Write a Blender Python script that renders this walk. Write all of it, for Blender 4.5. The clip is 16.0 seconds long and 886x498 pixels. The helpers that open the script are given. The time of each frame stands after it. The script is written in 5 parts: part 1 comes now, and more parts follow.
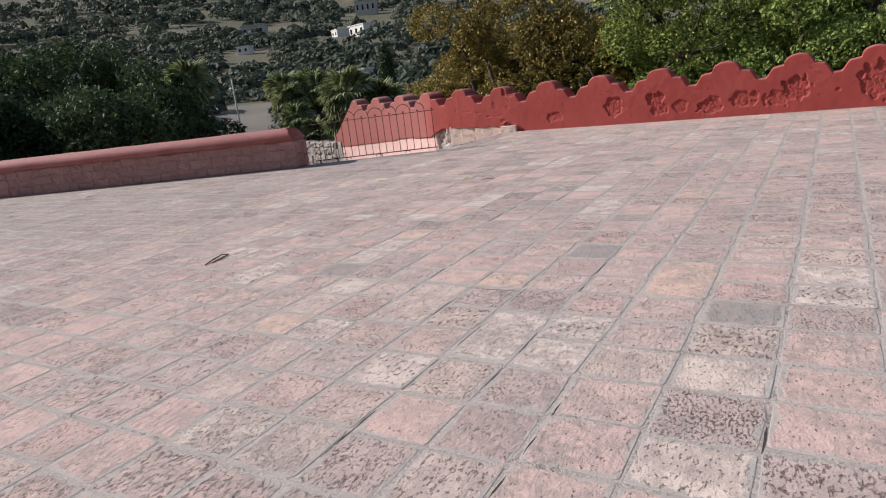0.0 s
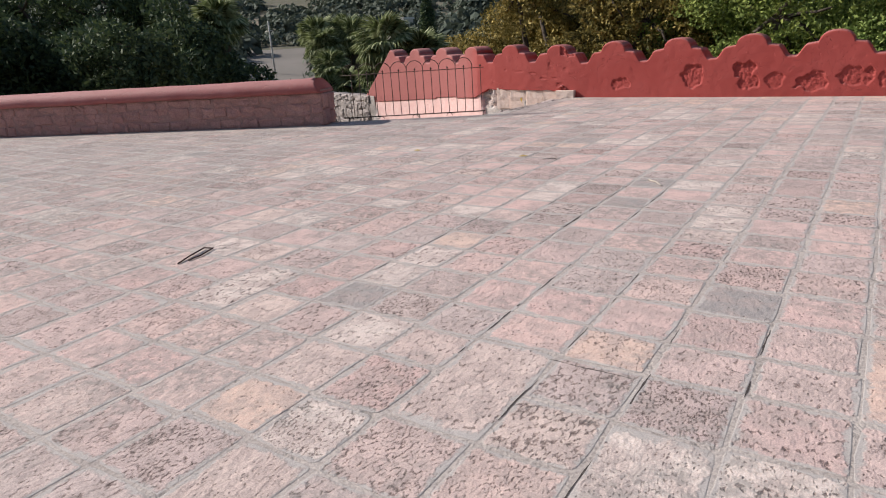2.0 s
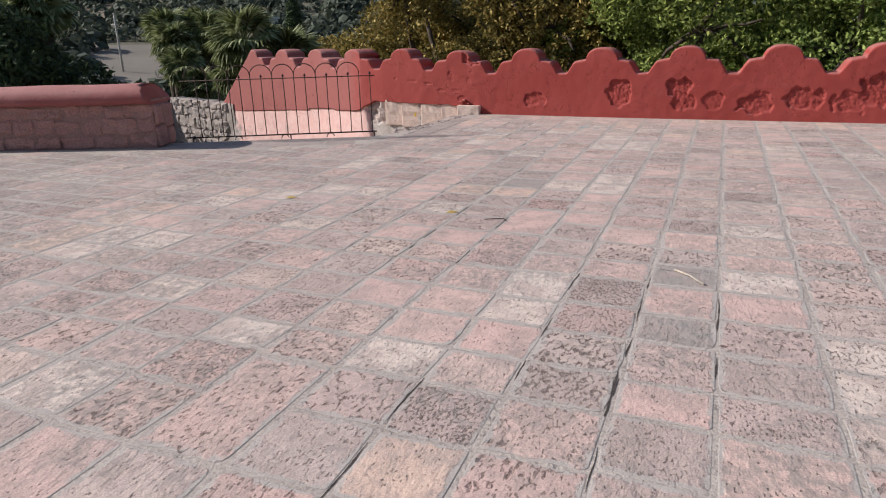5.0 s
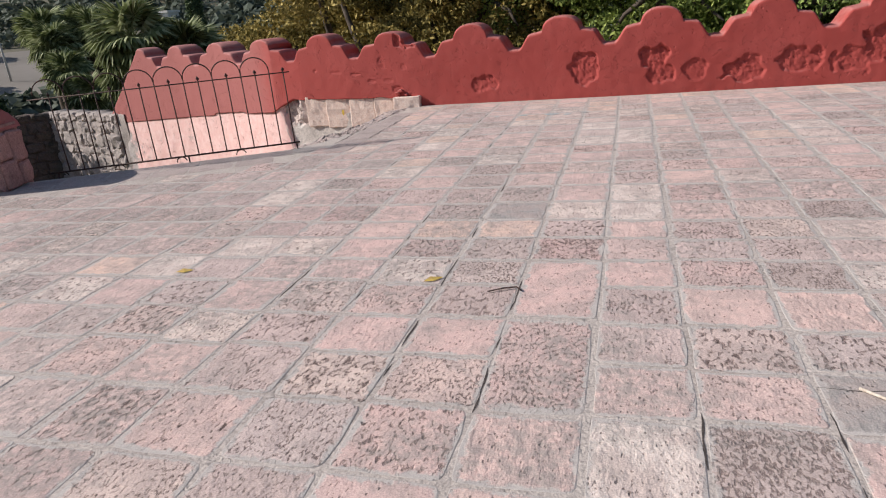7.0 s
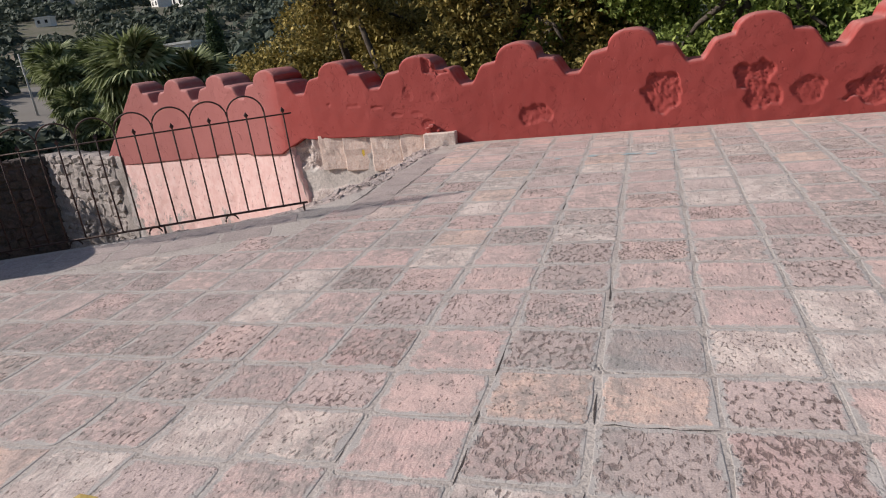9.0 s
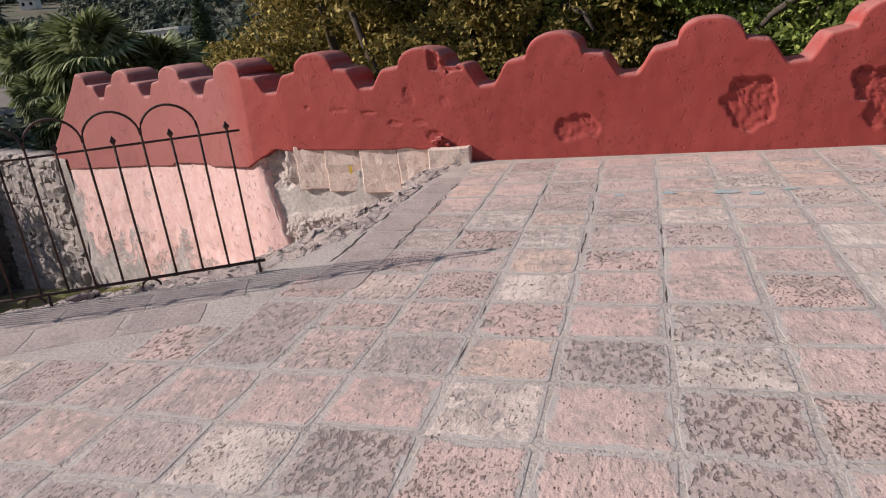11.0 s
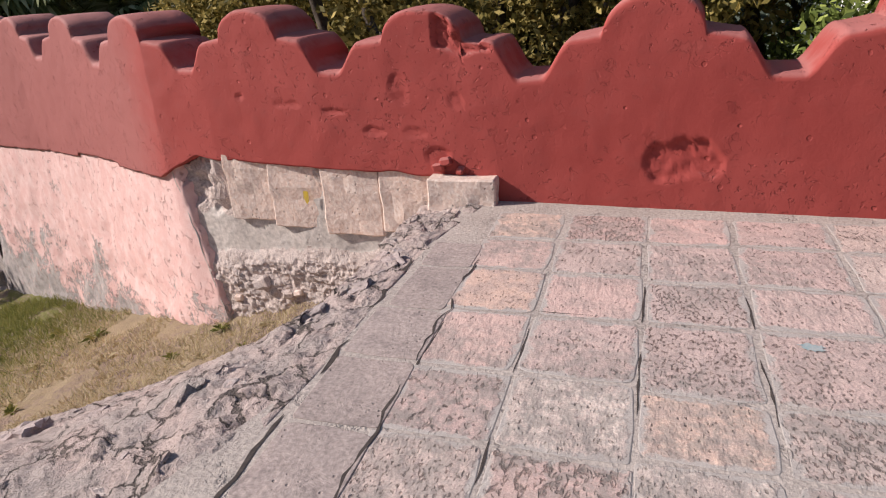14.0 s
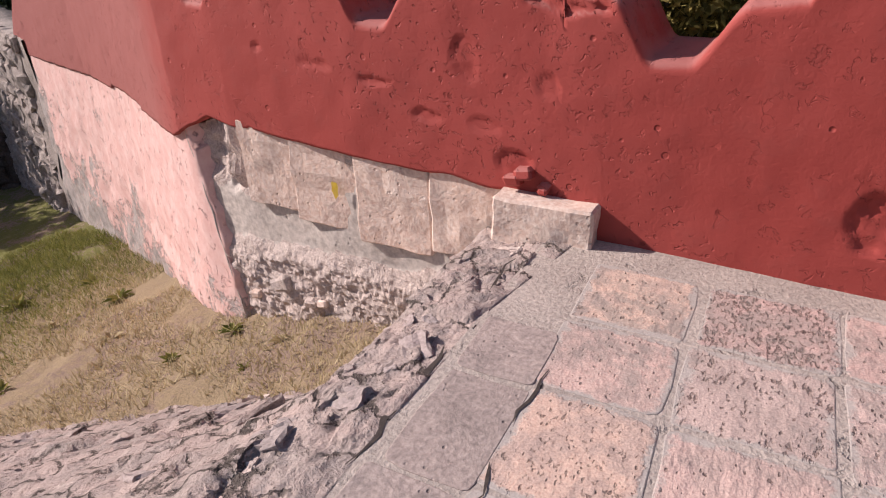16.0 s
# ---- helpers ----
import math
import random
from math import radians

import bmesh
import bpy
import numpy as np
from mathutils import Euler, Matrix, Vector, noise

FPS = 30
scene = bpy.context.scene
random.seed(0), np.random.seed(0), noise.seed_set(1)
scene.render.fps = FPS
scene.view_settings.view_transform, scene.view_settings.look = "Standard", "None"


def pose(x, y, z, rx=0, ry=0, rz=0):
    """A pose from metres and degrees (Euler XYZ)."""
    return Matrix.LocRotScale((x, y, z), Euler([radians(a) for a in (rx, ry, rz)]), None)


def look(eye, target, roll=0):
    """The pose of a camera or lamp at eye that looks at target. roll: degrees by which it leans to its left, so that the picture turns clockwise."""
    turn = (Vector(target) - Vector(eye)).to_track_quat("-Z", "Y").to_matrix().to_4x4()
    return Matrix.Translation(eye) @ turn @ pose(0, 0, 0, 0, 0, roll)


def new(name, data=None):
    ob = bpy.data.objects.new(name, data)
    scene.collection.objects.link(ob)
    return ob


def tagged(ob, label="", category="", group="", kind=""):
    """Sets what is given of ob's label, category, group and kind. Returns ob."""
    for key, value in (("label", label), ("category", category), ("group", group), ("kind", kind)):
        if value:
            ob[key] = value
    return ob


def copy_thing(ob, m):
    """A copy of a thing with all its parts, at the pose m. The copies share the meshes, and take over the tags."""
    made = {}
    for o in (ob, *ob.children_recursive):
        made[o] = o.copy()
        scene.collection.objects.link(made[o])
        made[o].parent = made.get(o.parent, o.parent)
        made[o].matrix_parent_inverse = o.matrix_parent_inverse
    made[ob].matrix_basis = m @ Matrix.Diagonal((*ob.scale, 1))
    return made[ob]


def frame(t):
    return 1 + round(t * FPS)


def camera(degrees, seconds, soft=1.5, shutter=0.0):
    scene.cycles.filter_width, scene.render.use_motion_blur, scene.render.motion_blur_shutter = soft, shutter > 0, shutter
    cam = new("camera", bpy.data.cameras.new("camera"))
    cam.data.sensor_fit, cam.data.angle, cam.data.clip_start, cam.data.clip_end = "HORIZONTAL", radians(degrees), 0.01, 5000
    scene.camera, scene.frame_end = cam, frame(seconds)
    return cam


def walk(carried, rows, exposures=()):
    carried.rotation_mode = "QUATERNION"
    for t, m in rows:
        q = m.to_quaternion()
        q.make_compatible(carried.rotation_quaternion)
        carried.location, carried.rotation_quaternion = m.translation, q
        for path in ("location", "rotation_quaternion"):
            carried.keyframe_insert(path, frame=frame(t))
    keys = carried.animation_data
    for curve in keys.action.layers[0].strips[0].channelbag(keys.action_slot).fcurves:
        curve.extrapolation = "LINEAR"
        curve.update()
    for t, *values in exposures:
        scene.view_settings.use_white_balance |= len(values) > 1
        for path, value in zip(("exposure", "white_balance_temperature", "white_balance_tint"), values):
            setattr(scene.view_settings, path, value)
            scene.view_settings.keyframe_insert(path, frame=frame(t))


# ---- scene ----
cam = camera(68.3, 16.0, 1.1)
METRES, EYE, TILT, LEAN, TURN = 14.66, 1.5, -14.66, 6.88, 30.0
ROWS = [
    (0.0, 0.0, 0.0, 0.0, 0.0, 0.0, -0.0),
    (0.5, 0.0016, 0.0316, 0.0077, -2.35, -0.64, -0.24),
    (1.0, -0.0043, 0.0609, 0.0151, -3.98, -2.52, -0.56),
    (1.5, -0.0087, 0.0928, 0.0222, 3.38, -3.78, -2.67),
    (2.0, -0.0165, 0.121, 0.0269, 2.44, -3.79, -3.86),
    (2.5, -0.0158, 0.155, 0.0338, 0.86, -3.8, 1.54),
    (3.0, -0.025, 0.1833, 0.0405, -3.03, -2.06, -1.88),
    (5.5, -0.0408, 0.3407, 0.0765, -10.23, -2.76, -1.46),
    (6.0, -0.0446, 0.3725, 0.0841, -9.98, -3.11, 1.54),
    (6.5, -0.037, 0.4059, 0.0947, -9.76, -1.54, 1.34),
    (7.0, -0.0329, 0.4378, 0.1022, -14.8, -4.35, 2.42),
    (7.5, -0.0254, 0.468, 0.1129, -13.52, -2.57, 3.12),
    (8.0, -0.024, 0.5005, 0.1192, -17.45, -3.5, 0.64),
    (8.5, -0.0212, 0.5325, 0.1277, -12.83, -2.55, 4.05),
    (11.0, 0.0022, 0.6922, 0.1694, -13.65, -3.39, 3.05),
    (11.5, 0.0038, 0.7229, 0.1764, -17.93, -3.79, 1.72),
    (12.0, 0.0196, 0.7512, 0.1863, -15.14, -2.6, 5.03),
    (12.5, 0.0224, 0.7802, 0.1935, -21.24, -2.98, 0.86),
    (13.0, 0.0302, 0.8069, 0.2024, -15.17, -3.64, 3.32),
    (13.5, 0.0378, 0.8346, 0.2113, -10.94, -3.66, 0.2),
    (14.0, 0.0441, 0.859, 0.2175, -13.12, -7.61, 0.78),
    (14.5, 0.0551, 0.8803, 0.2252, -6.29, -6.74, -1.09),
    (15.0, 0.0564, 0.901, 0.2297, -5.14, -8.98, -5.08),
    (15.5, 0.0623, 0.9204, 0.2348, -4.64, -10.89, -2.5),
    (16.0, 0.0699, 0.9441, 0.2404, -4.09, -14.29, -3.73),
]

SUN_FROM = Vector((-1.385, -0.370, 0.9)).normalized()
EXPOSURES = [(0.0, 0.34, 6500, 10), (0.5, 0.40, 6800, 11), (1.0, 0.37, 6760, 13), (1.5, 0.28, 6620, 12), (2.0, 0.46, 6500, 10), (2.5, 0.42, 6500, 10), (3.0, 0.28, 6550, 11), (5.5, 0.32, 6500, 10), (6.0, 0.42, 6500, 10), (6.5, 0.27, 6500, 10), (7.0, 0.44, 6500, 10), (8.0, 0.38, 6500, 10), (8.5, 0.24, 6500, 10), (11.0, 0.28, 6680, 13), (12.0, 0.27, 6550, 12), (13.0, 0.36, 6820, 17), (14.0, 0.40, 6700, 14), (14.5, 0.45, 6500, 10), (15.0, 0.42, 6430, 9), (16.0, 0.40, 6880, 20)]
walk(cam, [(t, pose(0, 0, EYE, TILT, LEAN, TURN) @ pose(METRES * x, METRES * y, METRES * z, 90 + pitch, roll, yaw)) for t, x, y, z, yaw, pitch, roll in ROWS], EXPOSURES)

# ---- light ----
world = bpy.data.worlds.new("world")
scene.world = world
world.use_nodes = True
wt = world.node_tree
sky = wt.nodes.new("ShaderNodeTexSky")
sky.sky_type = "NISHITA"
sky.sun_disc = False
sky.sun_elevation = math.asin(SUN_FROM.z)
sky.sun_rotation = math.atan2(SUN_FROM.x, SUN_FROM.y)
bg = wt.nodes["Background"]
bg.inputs["Strength"].default_value = 0.082
wt.links.new(sky.outputs["Color"], bg.inputs["Color"])
sun = bpy.data.lights.new("sun", "SUN")
sun.energy, sun.angle, sun.color = 4.5, radians(0.5), (1.0, 0.94, 0.87)
sun_ob = new("sun", sun)
sun_ob.matrix_world = look(SUN_FROM * 50, (0, 0, 0))


# ---- materials ----
class Nodes:
    """Small helper for building one procedural material."""

    def __init__(self, name, rough=0.9, spec=0.2):
        self.mat = bpy.data.materials.new(name)
        self.mat.use_nodes = True
        self.t = self.mat.node_tree
        self.b = self.t.nodes["Principled BSDF"]
        self.b.inputs["Roughness"].default_value = rough
        self.b.inputs["Specular IOR Level"].default_value = spec
        self.geo = self.t.nodes.new("ShaderNodeNewGeometry")

    def n(self, kind, ins=(), **props):
        node = self.t.nodes.new("ShaderNode" + kind)
        if "operation" in props:
            node.operation = props["operation"]
        if "feature" in props:
            node.feature = props["feature"]
        if "interpolation_type" in props:
            node.interpolation_type = props["interpolation_type"]
        if "data_type" in props:
            node.data_type = props["data_type"]
        if "blend_type" in props:
            node.blend_type = props["blend_type"]
        for k, v in dict(ins).items():
            if isinstance(v, bpy.types.NodeSocket):
                self.t.links.new(v, node.inputs[k])
            else:
                node.inputs[k].default_value = v
        return node

    def math(self, op, a, b=0.0, c=0.0):
        return self.n("Math", {0: a, 1: b, 2: c}, operation=op).outputs[0]

    def noise(self, scale, detail=4.0, rough=0.55, vec=None, warp=0.0):
        return self.n("TexNoise", {"Vector": vec or self.geo.outputs["Position"], "Scale": scale, "Detail": detail, "Roughness": rough, "Distortion": warp}).outputs["Fac"]

    def voronoi(self, scale, feature="F1", vec=None):
        return self.n("TexVoronoi", {"Vector": vec or self.geo.outputs["Position"], "Scale": scale}, feature=feature).outputs["Distance"]

    def ramp(self, fac, *stops):
        node = self.n("ValToRGB", {"Fac": fac})
        els = node.color_ramp.elements
        while len(els) < len(stops):
            els.new(0.5)
        for e, (p, c) in zip(els, stops):
            e.position, e.color = p, (*c, 1) if len(c) == 3 else c
        return node.outputs["Color"]

    def step(self, fac, lo, hi):
        return self.n("MapRange", {"Value": fac, "From Min": lo, "From Max": hi}, interpolation_type="SMOOTHSTEP").outputs[0]

    def mix(self, fac, a, b, blend="MIX"):
        node = self.n("Mix", data_type="RGBA", blend_type=blend)
        for sock, v in ((node.inputs[0], fac), (node.inputs[6], a), (node.inputs[7], b)):
            if isinstance(v, bpy.types.NodeSocket):
                self.t.links.new(v, sock)
            else:
                sock.default_value = (*v, 1) if isinstance(v, tuple) and len(v) == 3 else v
        return node.outputs[2]

    def done(self, color, height=None, dist=0.01, strength=1.0, rough=None):
        for sock, v in (("Base Color", color), ("Roughness", rough)):
            if isinstance(v, bpy.types.NodeSocket):
                self.t.links.new(v, self.b.inputs[sock])
            elif v is not None:
                self.b.inputs[sock].default_value = (*v, 1) if isinstance(v, tuple) else v
        if height is not None:
            bump = self.n("Bump", {"Height": height, "Distance": dist, "Strength": strength})
            self.t.links.new(bump.outputs[0], self.b.inputs["Normal"])
        return self.mat

    def random(self):
        """One number for each separate piece."""
        obj = self.n("ObjectInfo").outputs["Random"]
        return self.math("FRACT", self.math("ADD", obj, self.geo.outputs["Random Per Island"]))


def tile_material(name, tones, pitting=0.0, depth=0.85):
    """Worn porous paving stone; tones runs over the slabs, pitting shifts how pocked they are, depth how dark the pores."""
    m = Nodes(name, 0.92, 0.15)
    r = m.random()
    r2 = m.math("FRACT", m.math("MULTIPLY", r, 17.31))
    r3 = m.math("FRACT", m.math("MULTIPLY", r, 43.7))
    off = m.n("CombineXYZ", {0: m.math("MULTIPLY", r, 57.0), 1: m.math("MULTIPLY", r2, 31.0), 2: 0.0}).outputs[0]
    vec = m.n("VectorMath", {0: m.geo.outputs["Position"], 1: off}, operation="ADD").outputs[0]
    base = m.ramp(r, *[(i / (len(tones) - 1), c) for i, c in enumerate(tones)])
    broad = m.noise(5.5, 5, 0.65, vec)
    col = m.mix(m.step(broad, 0.42, 0.58), m.mix(0.6, base, (0.40, 0.325, 0.305)), base)
    grain = m.noise(150, 3, 0.7, vec)
    col = m.mix(0.45, col, m.ramp(grain, (0.3, (0.22, 0.20, 0.19)), (0.7, (0.80, 0.76, 0.74))), "OVERLAY")
    squash = m.n("Mapping", {"Vector": vec, "Rotation": m.n("CombineXYZ", {2: m.math("MULTIPLY", r3, 3.1)}).outputs[0], "Scale": (1.0, 0.55, 1.0)}).outputs[0]
    fine = m.noise(74, 3.5, 0.62, squash, 0.25)
    coarse = m.noise(44, 4.0, 0.62, squash, 0.35)
    pit = m.n("Mix", {0: m.step(r3, 0.35, 0.7), 2: fine, 3: coarse}, data_type="FLOAT").outputs[0]
    patchy = m.math("MULTIPLY", m.math("SUBTRACT", m.noise(8, 4, 0.6, vec), 0.5), 0.34)
    lo = m.math("ADD", m.math("ADD", 0.515 - pitting, patchy), m.math("MULTIPLY", r2, 0.10))
    pits = m.n("MapRange", {"Value": pit, "From Min": lo, "From Max": m.math("ADD", lo, 0.07)}, interpolation_type="SMOOTHSTEP").outputs[0]
    small = m.step(m.math("ADD", m.voronoi(56, "F1", squash), m.math("MULTIPLY", m.math("SUBTRACT", fine, 0.5), 1.1)), 0.25, 0.10)
    dots = m.math("MULTIPLY", small, m.step(m.noise(13, 3, 0.6, vec), 0.46, 0.56))
    col = m.mix(m.math("MULTIPLY", pits, 0.62 * depth), col, (0.20, 0.14, 0.13))
    deep = m.n("MapRange", {"Value": pit, "From Min": m.math("ADD", lo, 0.055), "From Max": m.math("ADD", lo, 0.13)}, interpolation_type="SMOOTHSTEP").outputs[0]
    col = m.mix(m.math("MULTIPLY", deep, depth), col, (0.085, 0.06, 0.055))
    col = m.mix(m.math("MULTIPLY", dots, 0.6), col, (0.075, 0.055, 0.05))
    west = m.n("MapRange", {"Value": m.n("SeparateXYZ", {0: m.geo.outputs["Position"]}).outputs[0], "From Min": -5.0, "From Max": -10.5, "To Min": 0.0, "To Max": 0.15}).outputs[0]
    lich = m.math("MULTIPLY", m.step(m.math("ADD", m.noise(1.1, 5, 0.65), west), 0.44, 0.62), m.step(m.math("ADD", m.noise(17, 5, 0.72), m.math("MULTIPLY", west, 0.5)), 0.40, 0.60))
    col = m.mix(m.math("MULTIPLY", lich, 0.62), col, (0.25, 0.235, 0.22))
    uv = m.n("SeparateXYZ", {0: m.n("UVMap").outputs[0]})
    du = m.math("ABSOLUTE", m.math("SUBTRACT", uv.outputs[0], 0.5))
    dv = m.math("ABSOLUTE", m.math("SUBTRACT", uv.outputs[1], 0.5))
    rim = m.math("SUBTRACT", 0.5, m.math("MAXIMUM", du, dv))
    ragged = m.math("ADD", rim, m.math("MULTIPLY", m.math("SUBTRACT", m.noise(8, 6, 0.75), 0.5), 0.36))
    smeared = m.step(ragged, 0.078, 0.028)
    joint = m.ramp(m.noise(5, 5, 0.65), (0.35, (0.365, 0.32, 0.30)), (0.65, (0.48, 0.425, 0.40)))
    col = m.mix(smeared, col, m.mix(0.35, joint, m.ramp(grain, (0.3, (0.2, 0.19, 0.185)), (0.7, (0.6, 0.57, 0.55)))))
    chips = m.noise(30, 4, 0.6, squash, 0.15)
    relief = m.math("MULTIPLY", m.math("SUBTRACT", chips, 0.5), m.math("ADD", 0.2, m.math("MULTIPLY", r2, 0.6)))
    h = m.math("SUBTRACT", m.math("ADD", relief, m.math("MULTIPLY", m.math("SUBTRACT", m.noise(8, 4, 0.6, vec), 0.5), 1.0)), m.math("ADD", m.math("MULTIPLY", pits, 0.55), m.math("MULTIPLY", dots, 0.4)))
    h = m.math("ADD", h, m.math("MULTIPLY", grain, 0.12))
    h = m.math("SUBTRACT", m.math("MULTIPLY", h, m.math("SUBTRACT", 1.0, m.math("MULTIPLY", smeared, 0.7))), m.math("MULTIPLY", smeared, 0.06))
    return m.done(col, h, 0.012, 1.0)


def mortar_material():
    m = Nodes("weathered_mortar", 0.95, 0.1)
    n1, n2 = m.noise(2.2, 4, 0.6), m.noise(60, 4, 0.65)
    col = m.ramp(n1, (0.3, (0.365, 0.32, 0.30)), (0.7, (0.48, 0.425, 0.40)))
    col = m.mix(0.5, col, m.ramp(n2, (0.3, (0.2, 0.2, 0.19)), (0.7, (0.75, 0.73, 0.7))), "OVERLAY")
    dark = m.step(m.noise(7, 5, 0.7), 0.56, 0.7)
    col = m.mix(m.math("MULTIPLY", dark, 0.45), col, (0.17, 0.16, 0.15))
    return m.done(col, m.math("SUBTRACT", n2, dark), 0.008, 0.8)


def paint_material(name, c1, c2, dirt, peel, paled=None):
    """Limewash over plaster, blotchy, with scuffs and peeled flecks."""
    m = Nodes(name, 0.75, 0.25)
    n1, n2, n3 = m.noise(1.2, 4, 0.6), m.noise(9, 5, 0.6), m.noise(75, 3, 0.6)
    col = m.mix(m.step(n1, 0.3, 0.7), c1, c2)
    col = m.mix(m.math("MULTIPLY", m.step(n2, 0.5, 0.75), 0.35), col, dirt)
    if paled:
        # past the bend, at lower x, the red mixes towards a paler pink
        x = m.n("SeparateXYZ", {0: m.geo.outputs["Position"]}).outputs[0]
        past_bend = m.step(m.math("ADD", x, m.math("MULTIPLY", m.math("SUBTRACT", n2, 0.5), 0.5)), paled[1], paled[2])
        col = m.mix(m.math("MULTIPLY", past_bend, 0.72), col, paled[0])
    # upward faces paler: the highlight along the wall tops is put into the colour
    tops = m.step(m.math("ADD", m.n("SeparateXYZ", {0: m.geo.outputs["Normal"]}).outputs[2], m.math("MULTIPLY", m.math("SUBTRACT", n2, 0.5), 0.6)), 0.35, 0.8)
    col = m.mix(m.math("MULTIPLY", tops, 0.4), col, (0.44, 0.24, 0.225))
    fleck = m.math("MULTIPLY", m.step(m.noise(26, 3, 0.6), 0.64, 0.70), m.step(n1, 0.42, 0.6))
    col = m.mix(m.math("MULTIPLY", fleck, peel), col, tuple(0.62 * a for a in c1))
    dents = m.math("ADD", m.math("ADD", m.step(m.voronoi(7.0), 0.11, 0.07), m.math("MULTIPLY", m.step(m.noise(15, 5, 0.62, None, 0.3), 0.60, 0.615), m.step(m.noise(2.3, 3, 0.5), 0.46, 0.56))), m.math("MULTIPLY", m.step(m.noise(34, 3, 0.5, None, 0.5), 0.63, 0.70), m.step(n1, 0.4, 0.6)))
    h = m.math("ADD", m.math("MULTIPLY", n2, 0.35), m.math("MULTIPLY", n3, 0.08))
    h = m.math("SUBTRACT", h, m.math("ADD", m.math("MULTIPLY", fleck, 0.45), m.math("MULTIPLY", dents, 0.42)))
    return m.done(col, h, 0.014, 0.95)


def pink_material():
    """Pink limewash that has worn off in places down to grey stone and mortar."""
    m = Nodes("worn_pink_limewash", 0.9, 0.15)
    z = m.n("SeparateXYZ", {0: m.geo.outputs["Position"]}).outputs[2]
    x = m.n("SeparateXYZ", {0: m.geo.outputs["Position"]}).outputs[0]
    n1, n2, n3 = m.noise(1.4, 5, 0.65), m.noise(8, 5, 0.65), m.noise(60, 4, 0.6)
    pink = m.mix(m.step(n2, 0.35, 0.7), (0.64, 0.40, 0.375), (0.70, 0.50, 0.475))
    stone = m.ramp(n2, (0.3, (0.22, 0.20, 0.195)), (0.5, (0.36, 0.325, 0.315)), (0.7, (0.50, 0.42, 0.405)))
    down = m.n("MapRange", {"Value": z, "From Min": -0.75, "From Max": -2.1}).outputs[0]
    left = m.n("MapRange", {"Value": x, "From Min": -14.3, "From Max": -15.3}).outputs[0]
    wear = m.math("ADD", m.math("ADD", n1, m.math("MULTIPLY", m.noise(5, 5, 0.7), 0.6)), m.math("ADD", m.math("MULTIPLY", down, 0.38), left))
    gone = m.step(m.math("ADD", wear, m.math("MULTIPLY", m.math("SUBTRACT", m.noise(26, 4, 0.7), 0.5), 0.5)), 0.97, 1.09)
    col = m.mix(gone, pink, stone)
    scar = m.step(m.noise(13, 4, 0.6, None, 0.8), 0.60, 0.66)
    col = m.mix(m.math("MULTIPLY", scar, 0.5), col, (0.42, 0.25, 0.235))
    h = m.math("ADD", m.math("MULTIPLY", n2, 0.8), m.math("MULTIPLY", n3, 0.25))
    h = m.math("SUBTRACT", h, m.math("ADD", m.math("MULTIPLY", gone, 0.7), m.math("MULTIPLY", scar, 0.5)))
    return m.done(col, h, 0.013, 0.9)


def rock_material(name, a, b, c, scale=6.0, dist=0.02, split=0.0):
    m = Nodes(name, 0.95, 0.12)
    r = m.random()
    n1, n2, n3 = m.noise(scale * 0.4, 4, 0.6), m.noise(scale, 6, 0.68, None, 0.4), m.noise(scale * 9, 4, 0.65)
    col = m.mix(m.step(n1, 0.35, 0.65), a, b)
    col = m.mix(m.step(n2, 0.5, 0.68), col, c)
    col = m.mix(m.math("MULTIPLY", r, 0.35), col, tuple(0.75 * v for v in b))
    col = m.mix(0.45, col, m.ramp(n3, (0.28, (0.15, 0.14, 0.14)), (0.72, (0.8, 0.78, 0.77))), "OVERLAY")
    hole = m.math("MULTIPLY", m.step(m.voronoi(scale * 5), 0.24, 0.08), m.step(m.noise(scale * 1.3, 3, 0.6), 0.48, 0.62))
    col = m.mix(m.math("MULTIPLY", hole, 0.35), col, (0.07, 0.06, 0.06))
    h = m.math("ADD", n2, m.math("SUBTRACT", m.math("MULTIPLY", n3, 0.17), m.math("MULTIPLY", hole, 0.35)))
    if split:
        # dirt-filled fissures between embedded stones
        warp = m.n("TexNoise", {"Vector": m.geo.outputs["Position"], "Scale": split * 1.6, "Detail": 5.0, "Roughness": 0.7}).outputs["Color"]
        bent = m.n("VectorMath", {0: m.geo.outputs["Position"], 1: m.n("VectorMath", {0: warp, 1: (0.16, 0.16, 0.16)}, operation="MULTIPLY").outputs[0]}, operation="ADD").outputs[0]
        vor = m.n("TexVoronoi", {"Vector": bent, "Scale": split}, feature="DISTANCE_TO_EDGE").outputs["Distance"]
        line = m.math("MULTIPLY", m.step(vor, 0.05, 0.012), m.step(m.noise(split * 0.7, 4, 0.6), 0.44, 0.54))
        cell = m.n("TexVoronoi", {"Vector": bent, "Scale": split}, feature="F1").outputs["Color"]
        col = m.mix(m.math("MULTIPLY", m.n("SeparateXYZ", {0: cell}).outputs[0], 0.4), col, (0.50, 0.40, 0.375))
        col = m.mix(m.math("MULTIPLY", line, 0.8), col, (0.07, 0.06, 0.055))
        h = m.math("SUBTRACT", m.math("ADD", h, m.math("MULTIPLY", m.n("SeparateXYZ", {0: cell}).outputs[1], 0.5)), m.math("MULTIPLY", line, 0.6))
    return m.done(col, h, dist, 0.9)


